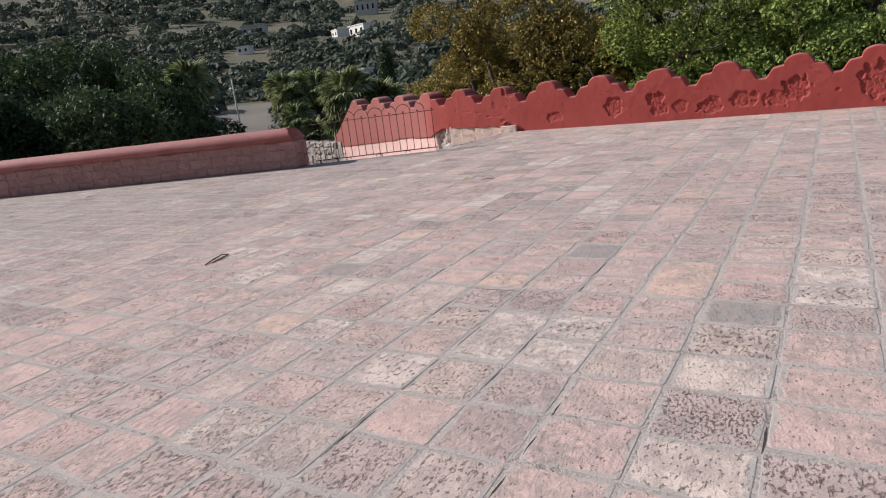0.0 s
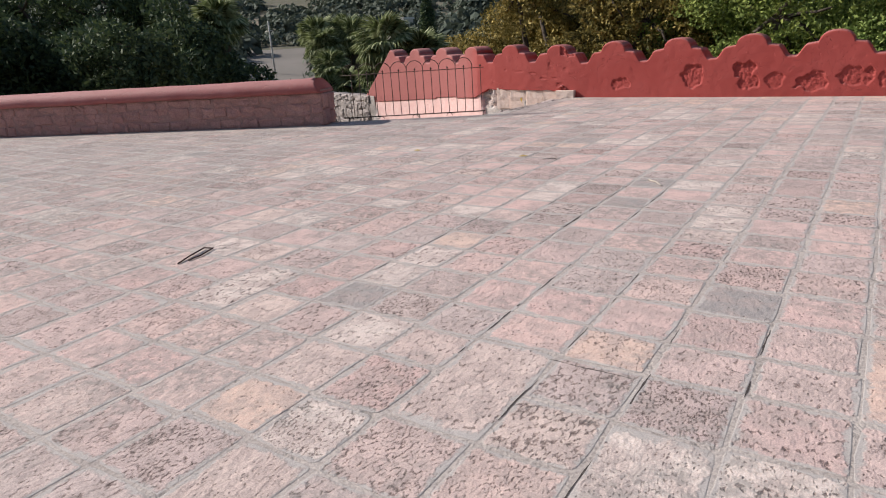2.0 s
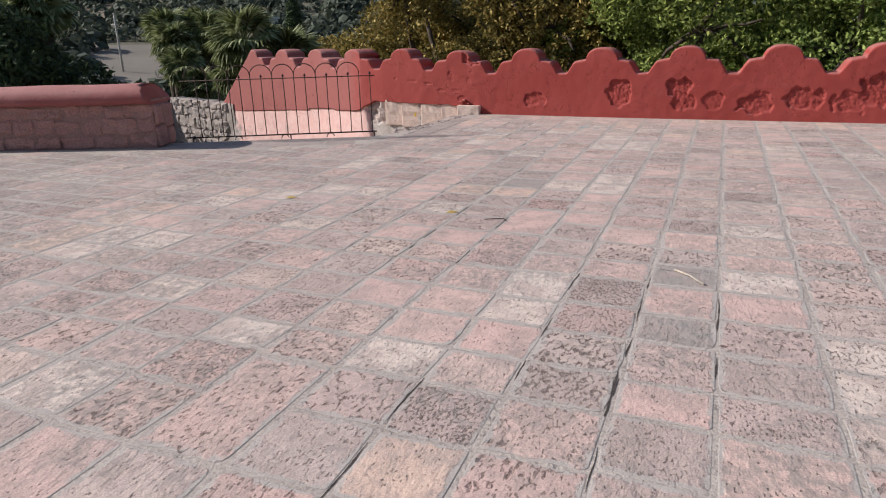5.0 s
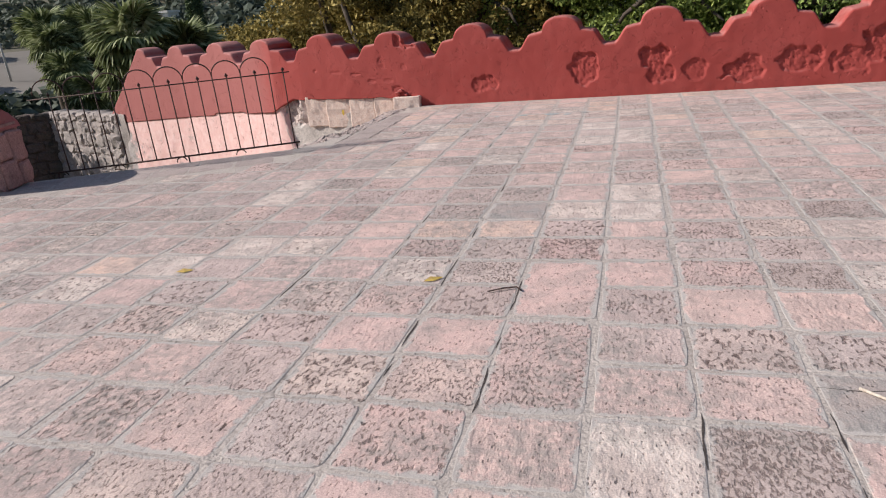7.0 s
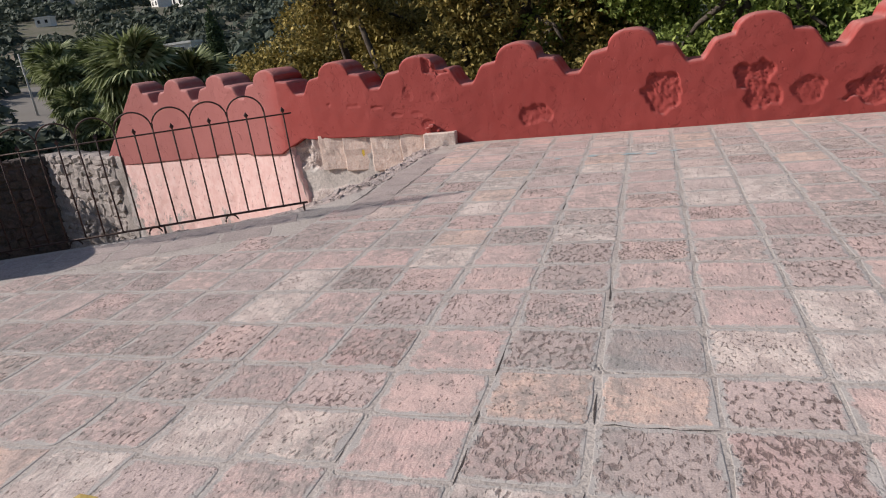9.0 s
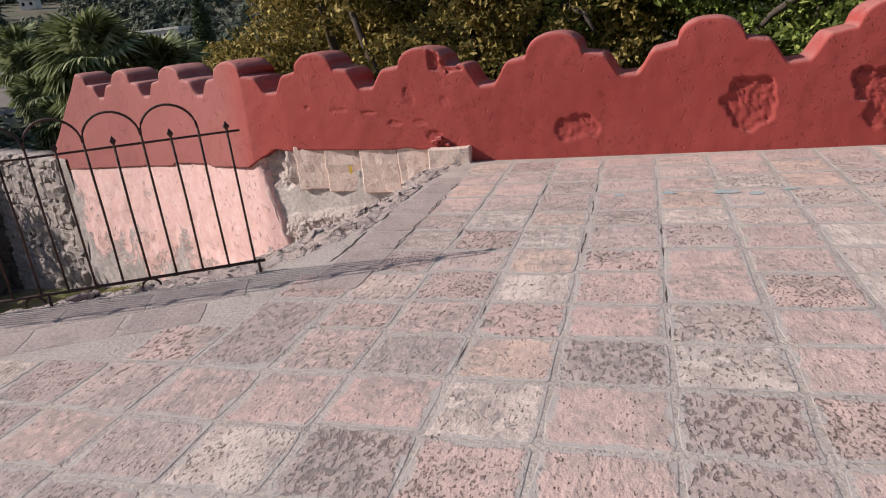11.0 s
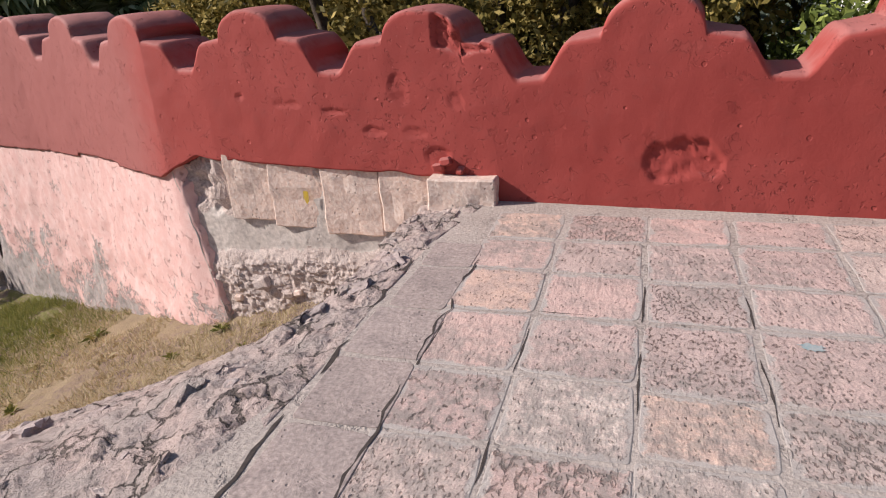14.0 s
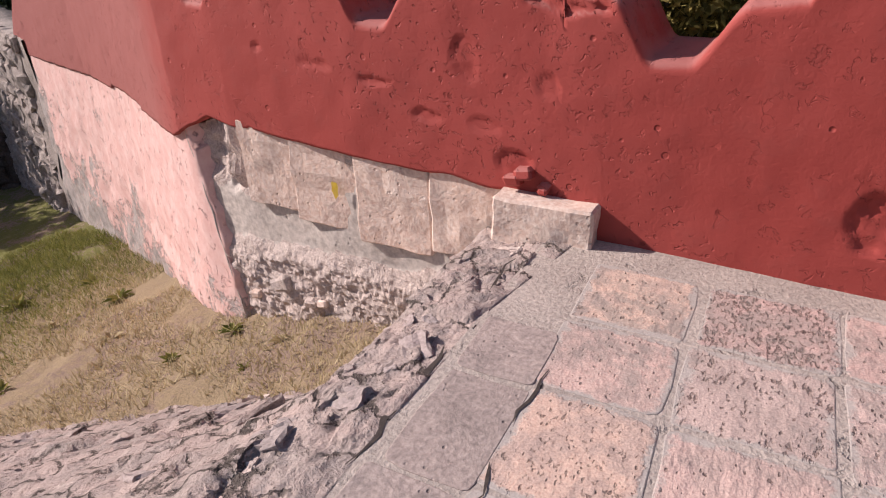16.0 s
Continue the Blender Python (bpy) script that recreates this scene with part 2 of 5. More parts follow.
def leaf_material(name, dark, mid, light, glow=0.35, patch_scale=0.55, patch_share=0.4):
    m = Nodes(name, 0.7, 0.15)
    r = m.geo.outputs["Random Per Island"]
    patch = m.noise(patch_scale, 3, 0.6)
    col = m.ramp(m.math("ADD", m.math("MULTIPLY", r, 1.05 - patch_share), m.math("MULTIPLY", patch, patch_share)), (0.15, dark), (0.5, mid), (0.85, light))
    m.done(col)
    tr = m.n("BsdfTranslucent", {"Color": col})
    mixer = m.n("MixShader", {0: glow, 1: m.b.outputs[0], 2: tr.outputs[0]})
    m.t.links.new(mixer.outputs[0], m.t.nodes["Material Output"].inputs["Surface"])
    return m.mat


def plain_material(name, a, b, rough=0.8, scale=12.0, metal=0.0, dist=0.003):
    m = Nodes(name, rough, 0.3)
    m.b.inputs["Metallic"].default_value = metal
    n1, n2 = m.noise(scale, 5, 0.6), m.noise(scale * 7, 3, 0.6)
    return m.done(m.mix(m.step(n1, 0.35, 0.65), a, b), n2, dist, 0.6)


def ground_material():
    m = Nodes("dry_hillside_soil", 0.95, 0.1)
    n1, n2 = m.noise(0.012, 6, 0.65), m.noise(0.35, 5, 0.65)
    col = m.ramp(n1, (0.35, (0.12, 0.115, 0.085)), (0.55, (0.16, 0.14, 0.11)), (0.70, (0.30, 0.23, 0.185)))
    col = m.mix(m.step(n2, 0.45, 0.7), col, (0.08, 0.095, 0.045))
    return m.done(col, n2, 0.05, 0.6)


def turf_material():
    m = Nodes("dry_turf", 0.95, 0.1)
    x = m.n("SeparateXYZ", {0: m.geo.outputs["Position"]}).outputs[0]
    n1, n2, n3 = m.noise(1.6, 5, 0.65), m.noise(18, 5, 0.7), m.noise(90, 3, 0.7)
    lush = m.math("ADD", n1, m.n("MapRange", {"Value": x, "From Min": -10.2, "From Max": -13.5, "To Min": -0.2, "To Max": 0.28}).outputs[0])
    col = m.mix(m.step(lush, 0.5, 0.66), (0.34, 0.265, 0.18), (0.19, 0.19, 0.07))
    col = m.mix(m.step(m.math("ADD", m.math("MULTIPLY", n2, 0.5), m.math("MULTIPLY", n1, 0.5)), 0.49, 0.58), col, (0.29, 0.215, 0.18))
    col = m.mix(0.5, col, m.ramp(n3, (0.3, (0.2, 0.2, 0.2)), (0.7, (0.8, 0.8, 0.75))), "OVERLAY")
    return m.done(col, m.math("ADD", n2, n3), 0.02, 0.9)


TILE = tile_material("worn_paving_stone", [(0.539, 0.423, 0.400), (0.577, 0.428, 0.400), (0.507, 0.409, 0.391), (0.595, 0.456, 0.419), (0.549, 0.395, 0.372), (0.493, 0.409, 0.391), (0.614, 0.493, 0.446), (0.474, 0.377, 0.363)])
TILE_PALE = tile_material("pale_pocked_paving_stone", [(0.660, 0.558, 0.516), (0.614, 0.530, 0.493), (0.642, 0.535, 0.488)], -0.02, 0.85)
TILE_PINK = tile_material("smooth_pink_paving_stone", [(0.595, 0.423, 0.395), (0.558, 0.414, 0.391), (0.605, 0.442, 0.405)], -0.11)
TILE_GREY = tile_material("cement_patched_slab", [(0.335, 0.312, 0.302), (0.307, 0.284, 0.279)], -0.14)
TILE_DARK = tile_material("heavily_pocked_dark_paving_stone", [(0.465, 0.372, 0.353), (0.437, 0.363, 0.344), (0.493, 0.358, 0.339)], 0.012, 0.65)
TILE_PEACH = tile_material("peach_paving_stone", [(0.623, 0.451, 0.386), (0.614, 0.465, 0.400)], -0.07, 0.6)
MORTAR = mortar_material()
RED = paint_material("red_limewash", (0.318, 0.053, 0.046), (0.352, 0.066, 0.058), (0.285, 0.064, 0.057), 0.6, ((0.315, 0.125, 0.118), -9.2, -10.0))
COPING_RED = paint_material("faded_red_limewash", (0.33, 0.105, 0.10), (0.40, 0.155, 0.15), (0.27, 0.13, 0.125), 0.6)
PINK = pink_material()
RUBBLE = rock_material("grey_rubble_and_mortar", (0.36, 0.32, 0.305), (0.47, 0.38, 0.355), (0.22, 0.19, 0.185), 13.0, 0.035, 5.5)
PALE_RUBBLE = rock_material("pale_crumbling_mortar", (0.58, 0.49, 0.455), (0.52, 0.45, 0.425), (0.34, 0.28, 0.26), 9.0, 0.03)
BLOCK = rock_material("pale_pink_building_stone", (0.74, 0.59, 0.52), (0.68, 0.57, 0.515), (0.56, 0.46, 0.41), 5.0, 0.018)
BANKSTONE = rock_material("embedded_field_stone", (0.34, 0.30, 0.295), (0.42, 0.35, 0.34), (0.28, 0.245, 0.24), 9.0, 0.012)
GREYSTONE = rock_material("grey_weathered_wall_stone", (0.30, 0.27, 0.255), (0.40, 0.35, 0.33), (0.20, 0.185, 0.18), 4.0, 0.03)
LOWSTONE = rock_material("pinkish_wall_stone", (0.42, 0.235, 0.215), (0.46, 0.275, 0.25), (0.35, 0.21, 0.195), 5.0, 0.012)
PINKMORTAR = rock_material("pink_tinted_mortar", (0.34, 0.21, 0.195), (0.38, 0.245, 0.225), (0.28, 0.18, 0.17), 9.0, 0.01)
# for the wall turned from the sun: its shade is darkened into the colour
SHADESTONE = rock_material("shade_darkened_stone", (0.085, 0.078, 0.07), (0.13, 0.10, 0.09), (0.05, 0.05, 0.045), 4.0, 0.03)
SLATE = rock_material("smooth_grey_border_slab", (0.36, 0.305, 0.29), (0.42, 0.35, 0.33), (0.29, 0.245, 0.235), 7.0, 0.012)
PLASTER = rock_material("pale_grey_render", (0.50, 0.465, 0.44), (0.55, 0.505, 0.475), (0.44, 0.415, 0.40), 3.0, 0.012)
CRACK = plain_material("dirt_filled_crack", (0.05, 0.04, 0.038), (0.08, 0.065, 0.06), 1.0, 30.0)
TEAL = plain_material("faded_teal_paint", (0.27, 0.37, 0.40), (0.40, 0.42, 0.42), 0.95, 30.0)
DRYWOOD = plain_material("bleached_twig", (0.55, 0.50, 0.44), (0.40, 0.33, 0.27), 0.9, 60.0)
YELLOWLEAF = plain_material("fallen_yellow_leaf", (0.50, 0.36, 0.08), (0.42, 0.28, 0.10), 0.7, 40.0)
IRON = plain_material("rusted_iron", (0.045, 0.03, 0.028), (0.09, 0.05, 0.04), 0.7, 40.0, 0.3, 0.001)
GROUND = ground_material()
TURF = turf_material()
BARK = rock_material("rough_bark", (0.075, 0.06, 0.05), (0.11, 0.09, 0.075), (0.05, 0.04, 0.035), 12.0, 0.02)
OAK_LEAF = leaf_material("olive_leaves", (0.05, 0.05, 0.015), (0.25, 0.20, 0.06), (0.50, 0.385, 0.135), 0.22)
DARK_LEAF = leaf_material("dark_green_leaves", (0.035, 0.06, 0.032), (0.07, 0.10, 0.055), (0.13, 0.17, 0.07), 0.15)
BRIGHT_LEAF = leaf_material("fresh_green_leaves", (0.075, 0.12, 0.03), (0.20, 0.27, 0.07), (0.40, 0.48, 0.16), 0.25)
MID_LEAF = leaf_material("mid_green_leaves", (0.045, 0.065, 0.02), (0.185, 0.24, 0.06), (0.40, 0.46, 0.13), 0.25)
PALM_LEAF = leaf_material("palm_fronds", (0.06, 0.085, 0.03), (0.17, 0.20, 0.08), (0.40, 0.43, 0.25), 0.25)
# bluish greens: the haze over the far hillside is mixed into the leaf colours
SCRUB_LEAF = leaf_material("scrub_foliage", (0.048, 0.064, 0.050), (0.082, 0.102, 0.078), (0.14, 0.15, 0.112), 0.2, 0.08, 0.9)
WEED_LEAF = leaf_material("weed_leaves", (0.10, 0.12, 0.03), (0.20, 0.21, 0.06), (0.34, 0.30, 0.10), 0.35)
DRY_GRASS = leaf_material("dry_straw", (0.34, 0.27, 0.155), (0.47, 0.385, 0.235), (0.60, 0.51, 0.34), 0.3)
WHITEWALL = plain_material("white_house_paint", (0.70, 0.68, 0.65), (0.80, 0.78, 0.75), 0.8, 1.0)
DARKGLASS = plain_material("dark_window_glass", (0.02, 0.02, 0.025), (0.03, 0.03, 0.035), 0.15, 1.0)
ASPHALT = plain_material("grey_field", (0.17, 0.15, 0.13), (0.21, 0.185, 0.165), 0.95, 0.05)
POLE = plain_material("concrete_pole", (0.42, 0.40, 0.37), (0.52, 0.50, 0.46), 0.9, 3.0)


# ---- building helpers ----
def mesh(name, verts, faces, mat, smooth=False):
    me = bpy.data.meshes.new(name)
    me.from_pydata([tuple(v) for v in verts], [], faces)
    me.materials.append(mat)
    if smooth:
        me.polygons.foreach_set("use_smooth", [True] * len(me.polygons))
    me.update()
    return me


def part(name, data, mat=None, parent=None, label=""):
    """Links a mesh or a bmesh as one object, under a thing if one is given."""
    if isinstance(data, bmesh.types.BMesh):
        me = bpy.data.meshes.new(name)
        data.to_mesh(me)
        data.free()
        me.materials.append(mat)
        data = me
    ob = new(name, data)
    if parent:
        ob.parent = parent
    if label:
        ob["label"] = label
    return ob


def thing(name, label, category, group="", kind="", at=(0, 0, 0)):
    ob = new(name)
    ob.location = at
    ob.empty_display_size = 0.1
    return tagged(ob, label, category, group, kind)


def tube(points, radius, sides=8, closed=False):
    """Verts and faces of a round bar along a polyline; radius may be a list."""
    pts = [Vector(p) for p in points]
    rad = radius if isinstance(radius, (list, tuple)) else [radius] * len(pts)
    verts, faces = [], []
    for i, p in enumerate(pts):
        a = pts[max(i - 1, 0)]
        b = pts[min(i + 1, len(pts) - 1)]
        d = (b - a).normalized()
        u = d.orthogonal().normalized() if abs(d.z) > 0.95 else d.cross(Vector((0, 0, 1))).normalized()
        w = d.cross(u).normalized()
        for k in range(sides):
            t = 2 * math.pi * k / sides
            verts.append(p + rad[i] * (math.cos(t) * u + math.sin(t) * w))
    for i in range(len(pts) - 1):
        for k in range(sides):
            k2 = (k + 1) % sides
            faces.append((i * sides + k, i * sides + k2, (i + 1) * sides + k2, (i + 1) * sides + k))
    faces.append(tuple(reversed(range(sides))))
    faces.append(tuple(range((len(pts) - 1) * sides, len(pts) * sides)))
    return verts, faces


def grid_faces(nu, nv, start=0):
    return [(start + i * nv + j, start + (i + 1) * nv + j, start + (i + 1) * nv + j + 1, start + i * nv + j + 1) for i in range(nu - 1) for j in range(nv - 1)]


def fbm(x, y, z=0.0, octaves=4):
    return noise.fractal(Vector((x, y, z)), 1.0, 2.0, octaves)


def along(line, s):
    """Point and unit direction at length s on a plan polyline."""
    for a, b in zip(line, line[1:]):
        a, b = Vector(a), Vector(b)
        d = (b - a).length
        if s <= d or b == Vector(line[-1]):
            return a + (b - a) * (s / d), (b - a).normalized()
        s -= d


def stone_box(w, h, d, seed, bevel=0.02, rough=0.012, cuts=2):
    """A hewn block centred at the origin: w along x, d along y, h along z."""
    bm = bmesh.new()
    bmesh.ops.create_cube(bm, size=1.0)
    bmesh.ops.scale(bm, vec=(w, d, h), verts=bm.verts)
    bmesh.ops.bevel(bm, geom=bm.edges[:], offset=bevel, segments=1, affect="EDGES", profile=0.6)
    bmesh.ops.subdivide_edges(bm, edges=[e for e in bm.edges if e.calc_length() > 0.08], cuts=cuts, use_grid_fill=True)
    for v in bm.verts:
        p = v.co * 9 + Vector((seed * 7.3, seed * 3.1, seed))
        v.co += rough * Vector((noise.noise(p), noise.noise(p + Vector((40, 0, 0))), noise.noise(p + Vector((0, 40, 0)))))
    return bm


def fast_mesh(name, verts, quads, mat):
    me = bpy.data.meshes.new(name)
    me.vertices.add(len(verts))
    me.vertices.foreach_set("co", np.asarray(verts, np.float32).ravel())
    me.loops.add(quads.size)
    me.loops.foreach_set("vertex_index", quads.ravel().astype(np.int32))
    me.polygons.add(len(quads))
    me.polygons.foreach_set("loop_start", np.arange(0, quads.size, quads.shape[1], dtype=np.int32))
    me.update(calc_edges=True)
    me.validate()
    me.materials.append(mat)
    return me


# ---- setting: ground, terrace, walls ----
def terrain(x, y):
    """Height of the valley floor and the hillside round the terrace."""
    r = math.hypot(x + 5, y - 10)
    z = -7.5 + 0.5 * fbm(x * 0.03, y * 0.03)
    far = max(r - 60.0, 0.0)
    z += 0.085 * far + 0.00009 * far * far
    z += min(far * 0.02, 9.0) * fbm(x * 0.006 + 3, y * 0.006, 1.0, 5)
    return z


def build_ground():
    rings = [0.0, 9, 16, 24, 34, 46, 60, 76, 95, 118, 145, 180, 225, 280, 350, 440, 560, 720, 950, 1300, 1900]
    sectors = 120
    verts, faces = [], []
    for r in rings:
        for k in range(sectors):
            a = 2 * math.pi * k / sectors
            x, y = -5 + r * math.cos(a), 10 + r * math.sin(a)
            verts.append((x, y, terrain(x, y)))
    for i in range(len(rings) - 1):
        for k in range(sectors):
            k2 = (k + 1) % sectors
            faces.append((i * sectors + k, (i + 1) * sectors + k, (i + 1) * sectors + k2, i * sectors + k2))
    ob = part("ground", mesh("ground", verts, faces, GROUND, True))
    tagged(ob, "dry scrubby valley floor rising into a hillside", "ground", kind="structure")


build_ground()

# the tall red wall, in plan, from the far right to its sloping end
NORTH = [(9.0, 14.9), (-1.0, 15.06), (-4.0, 15.08), (-6.8, 15.2), (-8.0, 15.27), (-8.9, 15.38), (-9.45, 15.5), (-9.85, 15.7), (-11.09, 16.38), (-12.37, 16.98), (-13.6, 17.44), (-15.35, 18.12)]
TROUGHS = [8.0, 6.65, 5.3, 3.95, 2.62, 1.3, 0.03, -1.29, -2.64, -4.0, -5.33, -6.62, -7.88, -9.05, -10.36, -11.72, -12.97, -14.2]
THICK = 0.5


def merlon(u):
    """Top of one scalloped merlon over its trough; u runs from -1 to 1 across one bay."""
    a = abs(u)
    if a < 0.385:
        return 0.225 + 0.18 * math.sqrt(max(0.0, 1 - (a / 0.39) ** 2.3))
    if a < 0.64:
        return 0.222 - 0.03 * (a - 0.385) / 0.255
    if a < 0.90:
        t = (a - 0.64) / 0.26
        return 0.195 * (0.5 + 0.5 * math.cos(math.pi * t)) ** 0.85
    return 0.0


def wall_top(x):
    base = 0.725 if x > -6.9 else 0.725 + 0.075 * min((-6.9 - x) / 1.2, 1.0)
    rise = 1.0 if x > -6.9 else 0.9
    if x < -13.58:
        return base + rise * merlon(0.0) - 0.86 * (-13.58 - x)
    for right, left in zip(TROUGHS, TROUGHS[1:]):
        if left <= x <= right:
            return base + rise * merlon((2 * x - left - right) / (right - left))
    return base


# hollows where the render has fallen off: centre x, z, half width, half height, depth
DENTS = [(-5.79, 0.27, 0.22, 0.11, 0.035), (-4.36, 0.44, 0.19, 0.21, 0.05), (-3.42, 0.47, 0.20, 0.16, 0.06), (-3.30, 0.27, 0.19, 0.13, 0.045), (-2.87, 0.30, 0.17, 0.13, 0.03), (-2.30, 0.24, 0.25, 0.14, 0.045), (-2.2, 0.37, 0.12, 0.08, 0.03), (-1.62, 0.34, 0.27, 0.17, 0.045), (-1.02, 0.30, 0.24, 0.17, 0.03), (-0.66, 0.46, 0.25, 0.25, 0.055), (0.06, 0.38, 0.05, 0.04, 0.02), (0.72, 0.48, 0.32, 0.32, 0.05), (-6.98, 0.92, 0.17, 0.06, 0.045), (-7.12, 1.0, 0.06, 0.10, 0.06), (-8.2, 0.575, 0.10, 0.018, 0.012), (-7.88, 0.535, 0.09, 0.022, 0.016), (-7.58, 0.41, 0.12, 0.028, 0.016), (-7.32, 0.40, 0.08, 0.03, 0.014), (-7.41, 0.68, 0.05, 0.09, 0.012), (-7.2, 0.27, 0.09, 0.05, 0.02), (-7.05, 0.60, 0.05, 0.05, 0.012), (-8.6, 0.62, 0.02, 0.02, 0.02), (-8.75, 0.15, 0.03, 0.05, 0.02)]


def dent(x, z):
    d = 0.0
    for cx, cz, hw, hh, depth in DENTS:
        if abs(x - cx) < hw * 1.6 and abs(z - cz) < hh * 1.6:
            r = math.hypot((x - cx) / hw, (z - cz) / hh) + 0.55 * noise.noise(Vector((x * 9, z * 9, cx)))
            if r < 1.0:
                rim = min((1.0 - r) / 0.045, 1.0)
                d = max(d, depth * rim * (0.65 + 0.30 * noise.noise(Vector((x * 17, z * 17, 3))) + 0.40 * noise.noise(Vector((x * 48, z * 48, 8)))) * (0.65 + 0.35 * (z - cz + hh) / (2 * hh)))
    return d


def red_foot(x):
    """Lower edge of the red render."""
    if x > -6.82:
        return -0.06
    high = 0.135 + 0.02 * (-6.82 - x) + 0.022 * noise.noise(Vector((x * 5, 0, 0)))
    if x > -9.12:
        return high
    z = -0.02 - 0.07 * (-9.5 - x) + 0.012 * noise.noise(Vector((x * 8, 5, 0)))
    z += 0.035 if -11.4 < x < -10.4 else 0.0
    return high + (z - high) * min((-9.12 - x) / 0.45, 1.0)


def build_north_wall():
    total = sum((Vector(b) - Vector(a)).length for a, b in zip(NORTH, NORTH[1:]))
    n = int(total / 0.016)
    rows = 62
    verts = []
    for i in range(n + 1):
        p, d = along(NORTH, total * i / n)
        back = Vector((-d.y, d.x)) * -1.0
        x = p.x
        top = max(wall_top(x), red_foot(x) + 0.04)
        top += 0.008 * noise.noise(Vector((x * 4, 1, 0)))
        foot = red_foot(x)
        under = p + back * 0.2
        verts.append((under.x, under.y, foot))
        for j in range(rows):
            z = foot + (top - 0.035 - foot) * j / (rows - 1)
            wave = 0.012 * noise.noise(Vector((x * 1.3, z * 1.5, 0))) + 0.004 * noise.noise(Vector((x * 7, z * 7, 4)))
            q = p + back * (wave + dent(x, z) + 0.02 * max(z, 0))
            verts.append((q.x, q.y, z))
        for dep, dz in ((0.028, -0.012), (0.055, 0.0), (0.18, 0.004), (THICK - 0.15, 0.002), (THICK - 0.04, -0.004), (THICK, -0.035), (THICK, -1.0)):
            q = p + back * dep
            verts.append((q.x, q.y, top + dz if dz > -0.9 else -3.5))
    nv = rows + 8
    faces = grid_faces(n + 1, nv)
    faces.append(tuple(reversed(range(nv))))
    faces.append(tuple(range(n * nv, (n + 1) * nv)))
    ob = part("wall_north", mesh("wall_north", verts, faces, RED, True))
    tagged(ob, "red limewashed parapet wall with scalloped merlons and flaking render", "wall", kind="structure")


build_north_wall()


def build_pink_wall():
    """Lower wall under the red render, going down to the turf."""
    line = NORTH[5:]
    total = sum((Vector(b) - Vector(a)).length for a, b in zip(line, line[1:]))
    n, rows = int(total / 0.05), 60
    verts = []
    for i in range(n + 1):
        p, d = along(line, total * i / n)
        front = Vector((-d.y, d.x))
        for j in range(rows):
            z = 0.10 - 0.06 * (-9.5 - p.x) - 3.6 * j / (rows - 1)
            rough = 0.015 + 0.02 * min(max(-z - 0.6, 0), 1)
            out = -0.03 + 0.06 * max(-z, 0) + min(1.0, max(0.0, -z - 0.1) * 3) * rough * fbm(p.x * 3, z * 3, 2)
            if p.x > -9.36 + 0.27 * min(max(-z, 0.0), 1.2):
                out -= 0.25
            q = p + front * out
            verts.append((q.x, q.y, z))
    faces = grid_faces(n + 1, rows)
    ob = part("wall_lower", mesh("wall_lower", verts, faces, PINK, True))
    tagged(ob, "worn pink limewashed lower wall with bare grey stone showing", "wall", kind="structure")


build_pink_wall()


def north_y(x):
    """Plan line of the tall wall where it bends past the patch."""
    for (xa, ya), (xb, yb) in zip(NORTH, NORTH[1:]):
        if xb <= x <= xa:
            return ya + (yb - ya) * (x - xa) / (xb - xa)
    return 15.2


def crumble(x):
    """Height at which the smooth render gives way to rubble."""
    return -0.58 + 0.11 * (x + 9.3) + 0.07 * noise.noise(Vector((x * 3, 0, 7)))


